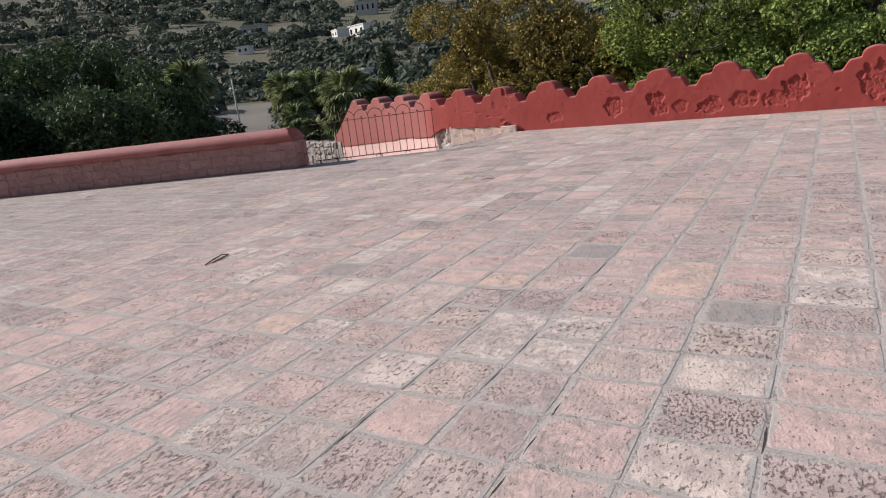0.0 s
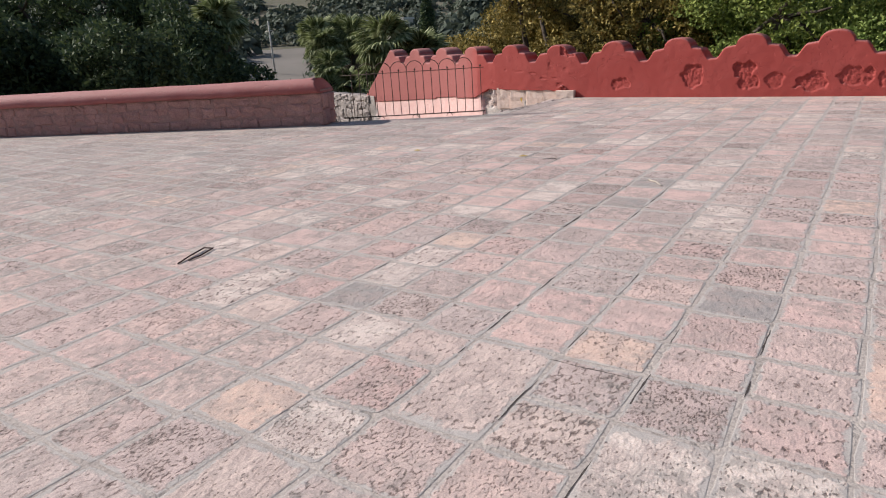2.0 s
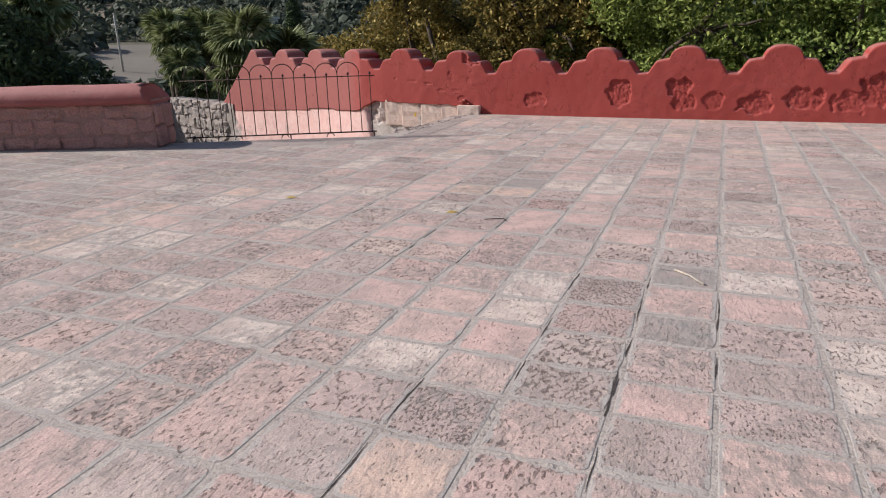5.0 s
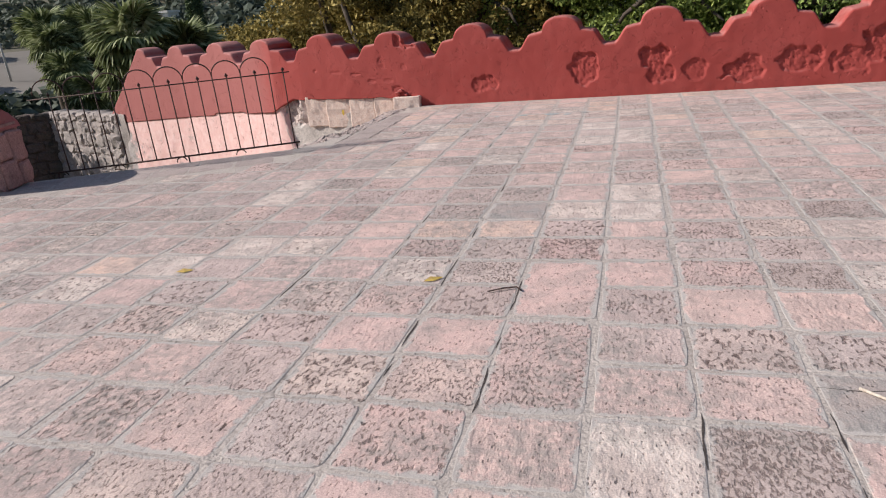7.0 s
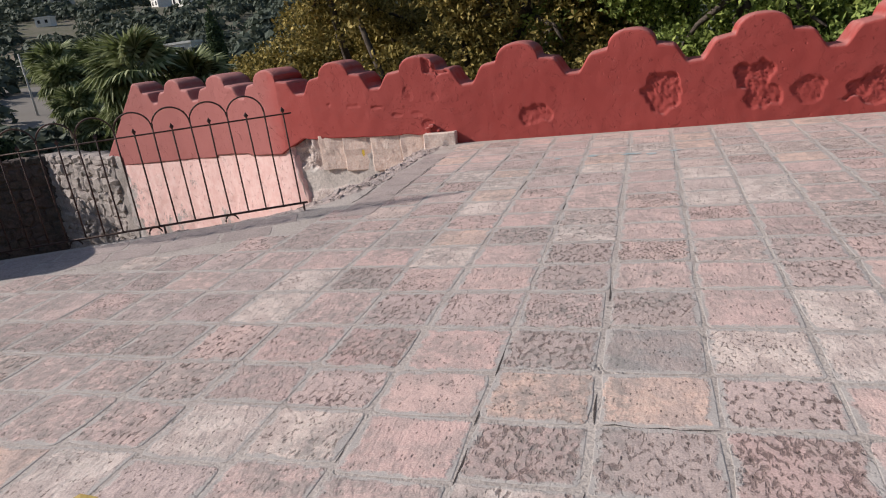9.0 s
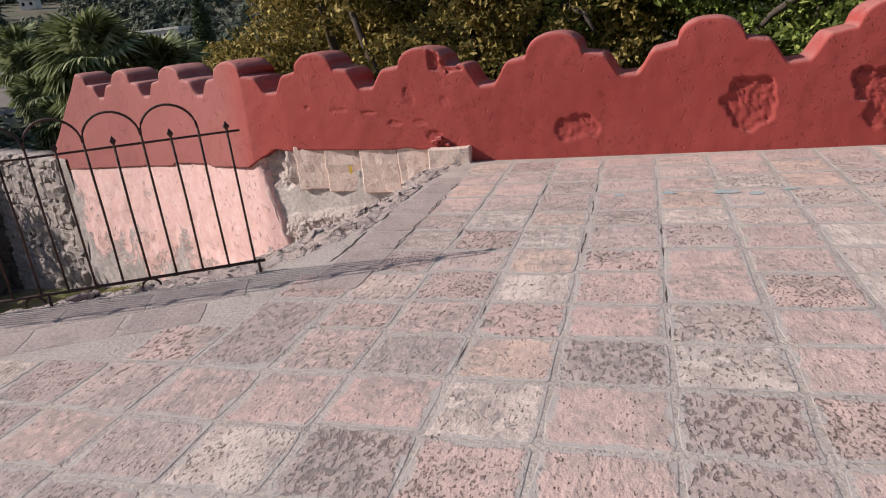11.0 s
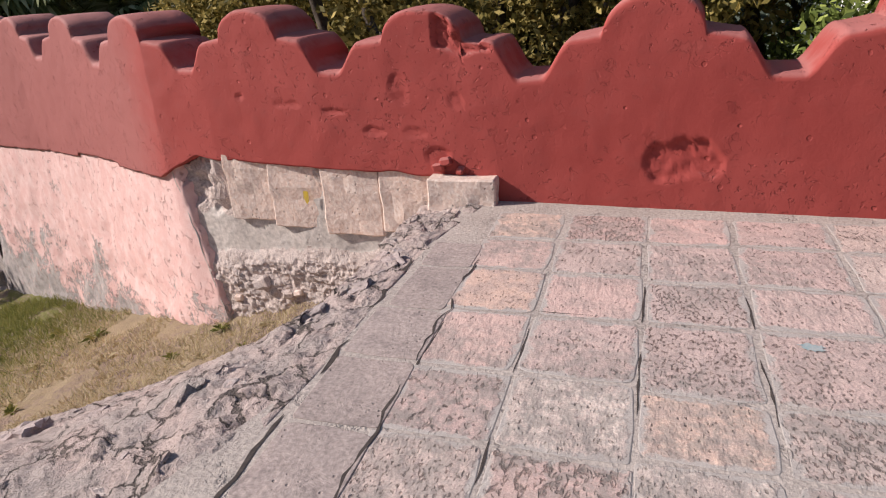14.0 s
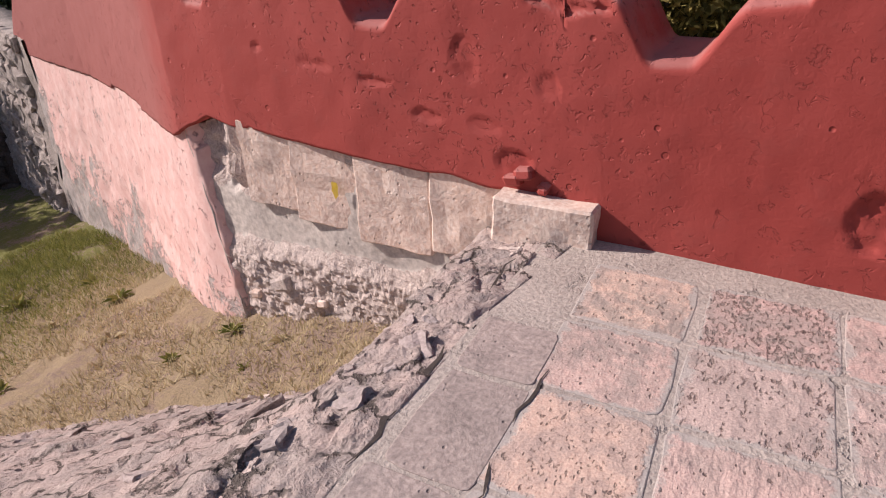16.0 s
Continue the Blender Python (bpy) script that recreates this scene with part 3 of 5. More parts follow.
def build_bare_footing():
    """Backing of the broken patch: smooth grey render with a crumbling rubble foot."""
    nx, nz = 230, 150
    verts = []
    for i in range(nx):
        for j in range(nz):
            z = 0.205 - 1.64 * j / (nz - 1)
            x0 = -9.44 + 0.27 * min(max(-z, 0.0), 1.2) + 0.03 * noise.noise(Vector((z * 7, 9, 0)))
            x = x0 + (-6.82 - x0) * i / (nx - 1)
            z += 0.02 * (-6.82 - x) * (1 - j / (nz - 1))
            y0 = north_y(x)
            foot = max(0.0, min((crumble(x) - z) / 0.10, 1.0))
            out = foot * (0.012 + 0.022 * fbm(x * 4, z * 6, 5) + 0.030 * abs(fbm(x * 9, z * 14, 1)) + 0.010 * fbm(x * 28, z * 28, 2)) + (1 - foot) * (0.02 + 0.012 * fbm(x * 2, z * 2, 8))
            hole = min(max((-8.93 - x + 0.06 * noise.noise(Vector((z * 6, 2, 0)))) / 0.06, 0), 1) * min(max((z + 0.26 + 0.06 * noise.noise(Vector((x * 6, 1, 0)))) / 0.06, 0), 1)
            out -= hole * (0.05 + 0.05 * fbm(x * 7, z * 7, 11))
            out -= 0.07 * (1 - foot) + 0.02 * foot
            if i < 2:
                out = -0.03 + 0.06 * max(-z, 0)
            if z > red_foot(x) - 0.01:
                out -= 0.07
            verts.append((x, y0 - out, z))
    me = mesh("wall_patch", verts, grid_faces(nx, nz), PLASTER, True)
    me.materials.append(PALE_RUBBLE)
    for f in me.polygons:
        c = f.center
        if c.z < crumble(c.x) + 0.03 * noise.noise(Vector((c.x * 14, 0, 7))) or (c.x < -8.9 + 0.08 * noise.noise(Vector((c.z * 7, 3, 0))) and c.z > -0.25 + 0.08 * noise.noise(Vector((c.x * 7, 3, 0)))) or c.z > -0.02:
            f.material_index = 1
            f.use_smooth = False
    ob = part("wall_patch", me)
    tagged(ob, "broken patch of pale grey render over crumbling rubble", "wall", kind="structure")
    joints = [-9.02, -8.86, -8.48, -8.05, -7.62, -7.24, -6.81]
    lows = [-0.2, -0.27, -0.295, -0.31, -0.27, -0.05]
    for k, (a, b) in enumerate(zip(joints, joints[1:])):
        top = 0.14 + 0.02 * (-6.82 - (a + b) / 2) + 0.012 + (0.0 if k == 5 else 0.03)
        low = lows[k]
        w, h = b - a - 0.004, top - low
        bm = stone_box(w, h, 0.30, k + 1, 0.010, 0.013 if k else 0.05, 4)
        x = (a + b) / 2
        y0 = north_y(x)
        bmesh.ops.translate(bm, vec=(x, y0 + 0.178 - 0.005 * (k % 2) - (0.13 if k == 5 else 0.0), (top + low) / 2), verts=bm.verts)
        part("stone", bm, BLOCK if k else PALE_RUBBLE, ob)
    rnd = random.Random(12)
    for k in range(9):
        x, z = rnd.uniform(-9.1, -7.6), rnd.uniform(-1.0, -0.72)
        s = rnd.choice((0.03, 0.04, 0.05, 0.07, 0.10))
        bm = stone_box(s * 1.5, s, s * 1.2, k + 60, s * 0.22, s * 0.3, 1)
        y0 = north_y(x)
        bmesh.ops.transform(bm, matrix=pose(x, y0 + 0.005, z, rnd.uniform(-20, 20), rnd.uniform(-25, 25), rnd.uniform(-20, 20)), verts=bm.verts)
        part("rubble_stone", bm, PALE_RUBBLE if k % 2 else BLOCK, ob)
    # yellow paint mark on one stone
    bm = bmesh.new()
    bmesh.ops.create_circle(bm, cap_ends=True, segments=14, radius=1.0)
    for i, v in enumerate(bm.verts):
        v.co = Vector((v.co.x * 0.022, 0, v.co.y * 0.05)) * (0.8 + 0.4 * ((i * 7) % 5) / 5)
    bmesh.ops.translate(bm, vec=(-8.18, north_y(-8.18) + 0.008, -0.05), verts=bm.verts)
    yellow = plain_material("yellow_paint", (0.65, 0.45, 0.05), (0.55, 0.40, 0.10), 0.7, 30.0)
    part("paint_mark", bm, yellow, ob, "small yellow paint mark")
    # loose brick chips stuck at the lower edge of the render
    for k, (x, z, s) in enumerate([(-7.13, 0.245, 0.05), (-7.17, 0.20, 0.055), (-7.05, 0.19, 0.035)]):
        bm = stone_box(s * 1.4, s, 0.08, k + 30, 0.012, 0.03, 2)
        bmesh.ops.translate(bm, vec=(x, 15.2, z), verts=bm.verts)
        part("brick_chip", bm, RED, ob)


build_bare_footing()

# plan of the terrace edge
RAIL_A, RAIL_D = Vector((-7.485, 12.30)), Vector((-0.899, -0.438))
RAIL_N = Vector((0.438, -0.899))
LOW_A, LOW_D = Vector((-9.98, 10.62)), Vector((-0.938, -0.346))
LOW_N = Vector((-0.346, 0.938))


def build_floor():
    outline = [(9, -9), (9, 15.2), (-6.82, 15.25), (-7.0, 15.2), (-7.08, 13.3), (-7.3, 12.6), (-7.5, 12.26), (-8.3, 11.88), (-10.1, 11.03), (-30, 4.0), (-30, -9)]
    top = [(x, y, -0.0009) for x, y in outline]
    n = len(top)
    verts = top + [(x, y, -0.6) for x, y in outline]
    faces = [tuple(range(n))] + [(i, i + n, (i + 1) % n + n, (i + 1) % n) for i in range(n)] + [tuple(reversed(range(n, 2 * n)))]
    ob = part("floor", mesh("floor", verts, faces, MORTAR))
    return tagged(ob, "weathered roof terrace bed of grey mortar", "floor", kind="structure")


FLOOR = build_floor()


def bank_point(t, v):
    """A point of the rim and slope: t along the edge, v from the paving (0) over the lip (1) to the turf (2)."""
    rim = [(-6.86, 15.2), (-7.0, 14.6), (-7.05, 13.9), (-7.06, 13.3), (-7.12, 12.62), (-7.40, 12.24), (-8.3, 11.84), (-9.3, 11.36), (-10.2, 10.97), (-12.0, 10.3), (-20.0, 7.4)]
    lip = [(-7.3, 15.2), (-7.32, 14.6), (-7.34, 14.0), (-7.42, 13.5), (-7.62, 13.1), (-8.0, 12.7), (-8.6, 12.25), (-9.5, 11.72), (-10.4, 11.35), (-12.3, 11.1), (-20.3, 8.2)]
    toe = [(-7.65, 15.2, -0.85), (-7.7, 14.95, -0.85), (-7.85, 14.85, -0.88), (-8.4, 14.75, -1.0), (-9.0, 14.58, -1.18), (-9.7, 14.32, -1.38), (-10.3, 14.05, -1.55), (-11.0, 13.75, -1.78), (-12.0, 13.3, -2.08), (-13.6, 12.6, -2.55), (-21.5, 9.6, -5.0)]

    def at(line):
        k = min(int(t), len(line) - 2)
        return Vector(line[k]).lerp(Vector(line[k + 1]), t - k)

    a, b, c = at(rim), at(lip), at(toe)
    if v <= 1:
        x, y, z = a.x + (b.x - a.x) * v, a.y + (b.y - a.y) * v, -0.045 * v * v
    else:
        u = v - 1
        x, y, z = b.x + (c.x - b.x) * u, b.y + (c.y - b.y) * u, -0.045 + (c.z + 0.02) * u ** 1.15
    amp = min(1.0, v * 5)
    z -= 0.085 * min(max((t - 3.7) / 0.9, 0.0), 1.0) * min(1.0, v * 7) * max(0.0, 1.0 - max(v - 1, 0) * 2)
    plate = noise.cell(Vector((x * 6 + 0.6 * noise.noise(Vector((x * 5, y * 5, 0))), y * 6 + 0.6 * noise.noise(Vector((x * 5, y * 5, 9))), 0)))
    z += amp * (0.018 * fbm(x * 4, y * 4, 2) + 0.015 * plate + 0.011 * fbm(x * 13, y * 13, 9) + 0.007 * fbm(x * 30, y * 30, 3))
    return Vector((x, y, z))


def build_bank():
    """Rubble rim of the terrace and the slope under it, down to the turf."""
    n, m = 420, 92
    verts = []
    for i in range(n + 1):
        t = 10.0 * (i / n) ** 1.15
        for j in range(m):
            p = bank_point(t, 2.0 * j / (m - 1))
            verts.append((p.x, p.y, p.z - (0.012 if j == 0 else 0)))
    bank = part("rubble_bank", mesh("rubble_bank", verts, grid_faces(n + 1, m), RUBBLE, True))
    tagged(bank, "crumbling rubble rim and bank below the terrace edge", "bank", kind="structure")
    rnd = random.Random(77)
    shapes = []
    for k in range(8):
        bm = stone_box(1.0, 0.2, 0.72, k * 3.7 + 1, 0.05, 0.11, 3)
        me = bpy.data.meshes.new("stone")
        bm.to_mesh(me)
        bm.free()
        me.materials.append((BANKSTONE, RUBBLE, PALE_RUBBLE, RUBBLE)[k % 4])
        shapes.append(me)
    for k in range(150):
        t = rnd.uniform(0.2, 7.5)
        v = rnd.uniform(0.4, 1.95)
        p = bank_point(t, v)
        along_t = (bank_point(min(t + 0.1, 9.9), v) - p).normalized()
        down = (bank_point(t, min(v + 0.06, 2.0)) - bank_point(t, v - 0.06)).normalized()
        up = down.cross(along_t).normalized()
        up = up if up.z > 0 else -up
        turn = Vector((0, 0, 1)).rotation_difference(up).to_matrix().to_4x4()
        s = rnd.choice((0.05, 0.07, 0.09, 0.13, 0.17, 0.22)) * (0.6 if v < 1.0 else 1.1)
        ob = part("stone", shapes[k % 8], parent=bank)
        ob.matrix_basis = Matrix.Translation(p - up * s * (0.084 if s < 0.1 else 0.104)) @ turn @ pose(0, 0, 0, rnd.uniform(-6, 6), rnd.uniform(-6, 6), rnd.uniform(0, 360)) @ Matrix.Scale(s, 4)


build_bank()


def turf_height(x, y):
    far = -8.15 - x
    return -0.86 - 0.31 * min(far, 3.85) - 0.18 * max(far - 3.85, 0.0) + 0.035 * fbm(x * 0.9, y * 0.9, 4) + 0.025 * fbm(x * 5, y * 5) + 0.012 * fbm(x * 14, y * 14, 2)


def build_turf():
    nx, ny = 280, 220
    verts = []
    for i in range(nx):
        x = -7.2 - 14.0 * i / (nx - 1)
        for j in range(ny):
            y = 9.0 + 11.0 * j / (ny - 1)
            verts.append((x, y, turf_height(x, y)))
    ob = part("turf", mesh("turf", verts, grid_faces(nx, ny), TURF, True))
    tagged(ob, "patch of dry yellow and green grass below the terrace", "grass", kind="structure")


build_turf()


def build_grass():
    """Short dry and green blades on the turf."""
    rng = np.random.default_rng(4)
    n = 58000
    x = -7.6 - 6.5 * rng.random(n) ** 0.9
    y = 12.6 + 4.6 * rng.random(n)
    keep = np.array([fbm(a * 1.1, b * 1.1, 3) + 0.25 * fbm(a * 4, b * 4, 8) > -0.26 - 0.3 * (a < -11) for a, b in zip(x, y)])
    x, y = x[keep], y[keep]
    z = np.array([turf_height(a, b) for a, b in zip(x, y)])
    lush = np.clip((-10.3 - x) / 2.6, 0, 1)
    h = rng.uniform(0.018, 0.055, len(x)) * (1 + 1.1 * lush)
    a = rng.uniform(0, 6.283, len(x))
    lean = rng.normal(0, 0.7, (len(x), 2)) * h[:, None]
    w = 0.005
    p0 = np.stack([x - np.cos(a) * w, y - np.sin(a) * w, z - 0.01], 1)
    p1 = np.stack([x + np.cos(a) * w, y + np.sin(a) * w, z - 0.01], 1)
    p2 = np.stack([x + lean[:, 0], y + lean[:, 1], z + h], 1)
    for name, mat, sel in (("dry_grass", DRY_GRASS, lush < rng.random(len(x)) * 0.8 + 0.12), ("green_grass", WEED_LEAF, None)):
        if sel is None:
            sel = ~first
        first = sel
        v = np.stack([p0[sel], p1[sel], p2[sel]], 1).reshape(-1, 3)
        ob = part(name, fast_mesh(name, v, np.arange(len(v)).reshape(-1, 3), mat))
        tagged(ob, "short dry straw-coloured grass" if name == "dry_grass" else "short fresh green grass", "grass", kind="stuff")


build_grass()


def build_weeds():
    rnd = random.Random(9)
    for k, (x, y, s) in enumerate([(-10.2, 15.1, 0.13), (-11.0, 15.75, 0.16), (-11.9, 16.1, 0.2), (-11.3, 15.3, 0.12), (-9.3, 14.9, 0.10), (-9.05, 15.2, 0.10), (-8.55, 15.1, 0.08), (-10.6, 14.5, 0.12), (-12.4, 15.6, 0.18), (-8.9, 14.75, 0.07), (-8.6, 14.85, 0.06)]):
        verts, faces = [], []
        for q in range(22):
            a, el, l = rnd.uniform(0, 6.28), rnd.uniform(0.2, 1.3), s * rnd.uniform(0.6, 1.2)
            d = Vector((math.cos(a) * math.cos(el), math.sin(a) * math.cos(el), math.sin(el) * 0.7))
            side = Vector((-math.sin(a), math.cos(a), 0)) * l * 0.14
            k0 = len(verts)
            verts += [d * 0.01, d * l * 0.55 + side, d * l - Vector((0, 0, l * 0.2)), d * l * 0.55 - side]
            faces.append((k0, k0 + 1, k0 + 2, k0 + 3))
        ob = part("weed", mesh("weed", verts, faces, WEED_LEAF if k % 3 else DRY_GRASS))
        ob.location = (x, y, turf_height(x, y) - 0.005)
        tagged(ob, "small leafy weed growing in the dry turf", "weed", "weeds on the turf")


build_weeds()


def build_stone_wall(name, line, top_z, courses_to, mat, label, seed):
    """Unpainted rubble wall along a plan line, with uneven face stones."""
    total = sum((Vector(b) - Vector(a)).length for a, b in zip(line, line[1:]))
    n, rows = int(total / 0.09), 40
    verts = []
    for i in range(n + 1):
        p, d = along(line, total * i / n)
        front = Vector((-d.y, d.x))
        top = top_z + 0.04 * fbm(p.x * 2, 1)
        for j in range(rows):
            z = -5.5 + (top + 5.5) * j / (rows - 1)
            q = p + front * (0.05 * max(-z, 0) + 0.05 * fbm(p.x * 2.5, z * 2.5, 6) + 0.02)
            verts.append((q.x, q.y, z))
        for dep in (0.2, 0.45):
            q = p - front * dep
            verts.append((q.x, q.y, top + 0.03 * fbm(p.x * 5, dep * 9)))
        q = p - front * 0.5
        verts.append((q.x, q.y, -5.5))
    ob = part(name, mesh(name, verts, grid_faces(n + 1, rows + 3), mat, True))
    tagged(ob, label, "wall", kind="structure")
    rnd = random.Random(seed)
    z = -3.4
    while z < top_z - 0.15:
        h = rnd.uniform(0.16, 0.34)
        s = 0.15 + rnd.uniform(0, 0.3)
        while s < courses_to:
            w = rnd.uniform(0.16, 0.5)
            p, d = along(line, s + w / 2)
            q = p + Vector((-d.y, d.x)) * (0.05 * max(-z - h / 2, 0) - rnd.uniform(0.0, 0.03))
            bm = stone_box(w - 0.01, min(h, top_z - z) - 0.01, 0.16, rnd.random() * 60, 0.03, 0.055, 2)
            bmesh.ops.transform(bm, matrix=pose(q.x, q.y, z + h / 2, 0, rnd.uniform(-14, 14), math.degrees(math.atan2(d.y, d.x))), verts=bm.verts)
            part("stone", bm, mat, ob)
            s += w
        z += h


build_stone_wall("wall_west", [(-14.6, 17.86), (-15.4, 18.14), (-18.1, 19.19)], -0.2, 3.7, GREYSTONE, "grey weathered rubble stone wall", 3)
build_stone_wall("wall_southwest", [(-17.8, 19.30), (-21.2, 16.75), (-24.4, 14.35), (-27.5, 10.5)], -0.22, 4.5, SHADESTONE, "rubble wall with its shade darkened into the stone colour", 6)


def build_low_wall():
    """Low stone parapet with a rounded red coping, ending at the railing."""
    length, thick = 18.0, 0.55

    def at(s, d, z):
        p = LOW_A + LOW_D * s + LOW_N * d
        return (p.x, p.y, z)

    verts = [at(s, d, z) for s in (0.0, length) for d, z in ((0.02, -0.05), (0.02, 0.66), (thick, 0.66), (thick, -3.2))]
    body = part("wall_low", mesh("wall_low", verts, [(0, 1, 2, 3), (7, 6, 5, 4), (0, 4, 5, 1), (1, 5, 6, 2), (2, 6, 7, 3), (3, 7, 4, 0)], PINKMORTAR))
    tagged(body, "low pinkish stone parapet with rounded red coping", "wall", kind="structure")
    profile = [(-0.02, 0.60), (-0.065, 0.615), (-0.085, 0.65), (-0.08, 0.70), (-0.055, 0.76), (0.0, 0.815), (0.09, 0.85), (0.2, 0.865), (0.36, 0.86), (0.5, 0.82), (0.6, 0.75), (0.63, 0.66), (0.6, 0.60)]
    n = 150
    verts = []
    for i in range(n + 1):
        s = length * i / n
        for d, z in profile:
            w = 0.010 * fbm(s * 1.5, z * 2, 3)
            slant = 0.16 * (z - 0.6) / 0.26 if i == 0 else 0.0
            verts.append(at(s + slant - 0.02, d + w, z + w))
    faces = grid_faces(n + 1, len(profile)) + [tuple(range(len(profile)))]
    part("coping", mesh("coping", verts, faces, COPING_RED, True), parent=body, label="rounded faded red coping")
    # face stones: three uneven courses
    rnd = random.Random(5)
    for course, (z0, z1) in enumerate(((0.0, 0.20), (0.20, 0.42), (0.42, 0.60))):
        s = 0.0
        while s < 9.0:
            w = rnd.uniform(0.18, 0.52)
            dz0, dz1 = rnd.uniform(-0.03, 0.03) if course else 0.0, rnd.uniform(-0.03, 0.03) if course < 2 else 0.0
            bm = stone_box(w - 0.012, z1 + dz1 - z0 - dz0 - 0.012, 0.06, rnd.random() * 50, 0.016, 0.045, 2)
            p = LOW_A + LOW_D * (s + w / 2) + LOW_N * (0.034 + rnd.uniform(-0.006, 0.006))
            bmesh.ops.transform(bm, matrix=pose(p.x, p.y, (z0 + dz0 + z1 + dz1) / 2, 0, rnd.uniform(-2.5, 2.5), math.degrees(math.atan2(LOW_D.y, LOW_D.x))), verts=bm.verts)
            part("stone", bm, LOWSTONE, body)
            s += w
    for z0, z1, d0, d1 in ((0.0, 0.3, 0.02, 0.3), (0.3, 0.6, 0.02, 0.25), (0.0, 0.25, 0.3, 0.55), (0.25, 0.6, 0.25, 0.55)):
        bm = stone_box(d1 - d0 - 0.015, z1 - z0 - 0.015, 0.07, z0 * 9 + d0, 0.022, 0.025, 1)
        p = LOW_A + LOW_N * ((d0 + d1) / 2) - LOW_D * 0.012
        bmesh.ops.transform(bm, matrix=pose(p.x, p.y, (z0 + z1) / 2, 0, 0, math.degrees(math.atan2(LOW_N.y, LOW_N.x))), verts=bm.verts)
        part("stone", bm, LOWSTONE, body)


build_low_wall()


# ---- things: railing ----
def build_railing():
    rail = thing("railing", "rusted wrought iron railing with hooped tops and diamond finials", "railing", at=(-8.7, 11.9, 0))
    base = Vector((-8.7, 11.9, 0))

    def at(s, z, off=0.0):
        p = RAIL_A + RAIL_D * s
        return Vector((p.x, p.y + off, z)) - base

    def bar(name, pts, r, sides=8):
        v, f = tube(pts, r, sides)
        return part(name, mesh(name, v, f, IRON, True), parent=rail)

    step, count = 0.1545, 17
    end = step * (count - 1) + 0.22
    bar("top_rail", [at(-0.07, 0.868), at(end, 0.866)], 0.0065)
    bar("bottom_rail", [at(-0.06, 0.072), at(end, 0.066)], 0.010)
    for k in range(count):
        s = k * step
        lean = 0.004 * math.sin(k * 2.1)
        post = bar("bar", [at(s, 0.06), at(s + lean, 0.5), at(s, 0.89 if k % 2 == 0 else 0.91)], 0.0068)
        if k % 2 == 0:
            bm = bmesh.new()
            bmesh.ops.create_cone(bm, segments=4, radius1=0.024, radius2=0.0, depth=0.03, cap_ends=True)
            bmesh.ops.translate(bm, vec=(0, 0, 0.015), verts=bm.verts)
            low = bmesh.ops.create_cone(bm, segments=4, radius1=0.0, radius2=0.024, depth=0.03, cap_ends=True)
            bmesh.ops.translate(bm, vec=(0, 0, -0.015), verts=low["verts"])
            bmesh.ops.translate(bm, vec=at(s, 0.90), verts=bm.verts)
            part("finial", bm, IRON, post)
    for k in range(1, count - 1, 2):
        pts = []
        for i in range(15):
            a = math.pi * i / 14
            pts.append(at(k * step + step - step * math.cos(a), 0.91 + 0.15 * math.sin(a)))
        bar("hoop", pts, 0.007)
    for s in (0.62, 1.28, 1.95, 2.55):
        pts = [at(s + 0.055 * math.cos(a * 0.3), 0.012 + 0.055 * math.sin(a * 0.3)) for a in range(0, 11)]
        bar("scroll_foot", pts, 0.007)
    for s in (-0.02, 1.2, 2.6):
        bar("post_foot", [at(s, -0.22), at(s, 0.075)], 0.009)


build_railing()


# ---- things: trees and distance ----
def leaf_cloud(centres, radii, count, size, seed, flat=0.75, droop=0.0):
    """Verts and faces of many small folded leaves, clustered round the centres."""
    rng = np.random.default_rng(seed)
    which = rng.choice(len(centres), count, p=np.array(radii) ** 2 / np.sum(np.array(radii) ** 2))
    d = rng.normal(size=(count, 3))
    d /= np.linalg.norm(d, axis=1)[:, None]
    rad = np.array(radii)[which] * rng.uniform(0.35, 1.0, count) ** 0.5
    lump = 1 + 0.22 * np.sin(d[:, 0] * 7 + which) * np.cos(d[:, 2] * 6 + which * 2)
    p = np.array(centres)[which] + d * (rad * lump)[:, None] * np.array([1, 1, flat])
    u = rng.normal(size=(count, 3)) + np.array([0, 0, -droop])
    u /= np.linalg.norm(u, axis=1)[:, None]
    w = np.cross(u, rng.normal(size=(count, 3)))
    w /= np.linalg.norm(w, axis=1)[:, None]
    s = size * rng.uniform(0.6, 1.4, count)[:, None]
    verts = np.stack([p - u * s, p - w * s * 0.45, p + u * s, p + w * s * 0.45], axis=1).reshape(-1, 3)
    idx = np.arange(count * 4).reshape(-1, 4)
    return verts, idx


def limb(rnd, a, b, r0, r1, n=7, sway=0.25):
    pts, rad = [], []
    a, b = Vector(a), Vector(b)
    off = Vector((rnd.uniform(-1, 1), rnd.uniform(-1, 1), rnd.uniform(-0.3, 0.3))) * sway
    for i in range(n):
        t = i / (n - 1)
        jit = Vector((rnd.uniform(-1, 1), rnd.uniform(-1, 1), rnd.uniform(-1, 1))) * sway * 0.18
        pts.append(a.lerp(b, t) + off * math.sin(math.pi * t) + (jit if 0 < i < n - 1 else Vector()))
        rad.append(r0 + (r1 - r0) * t)
    return tube(pts, rad, 7)


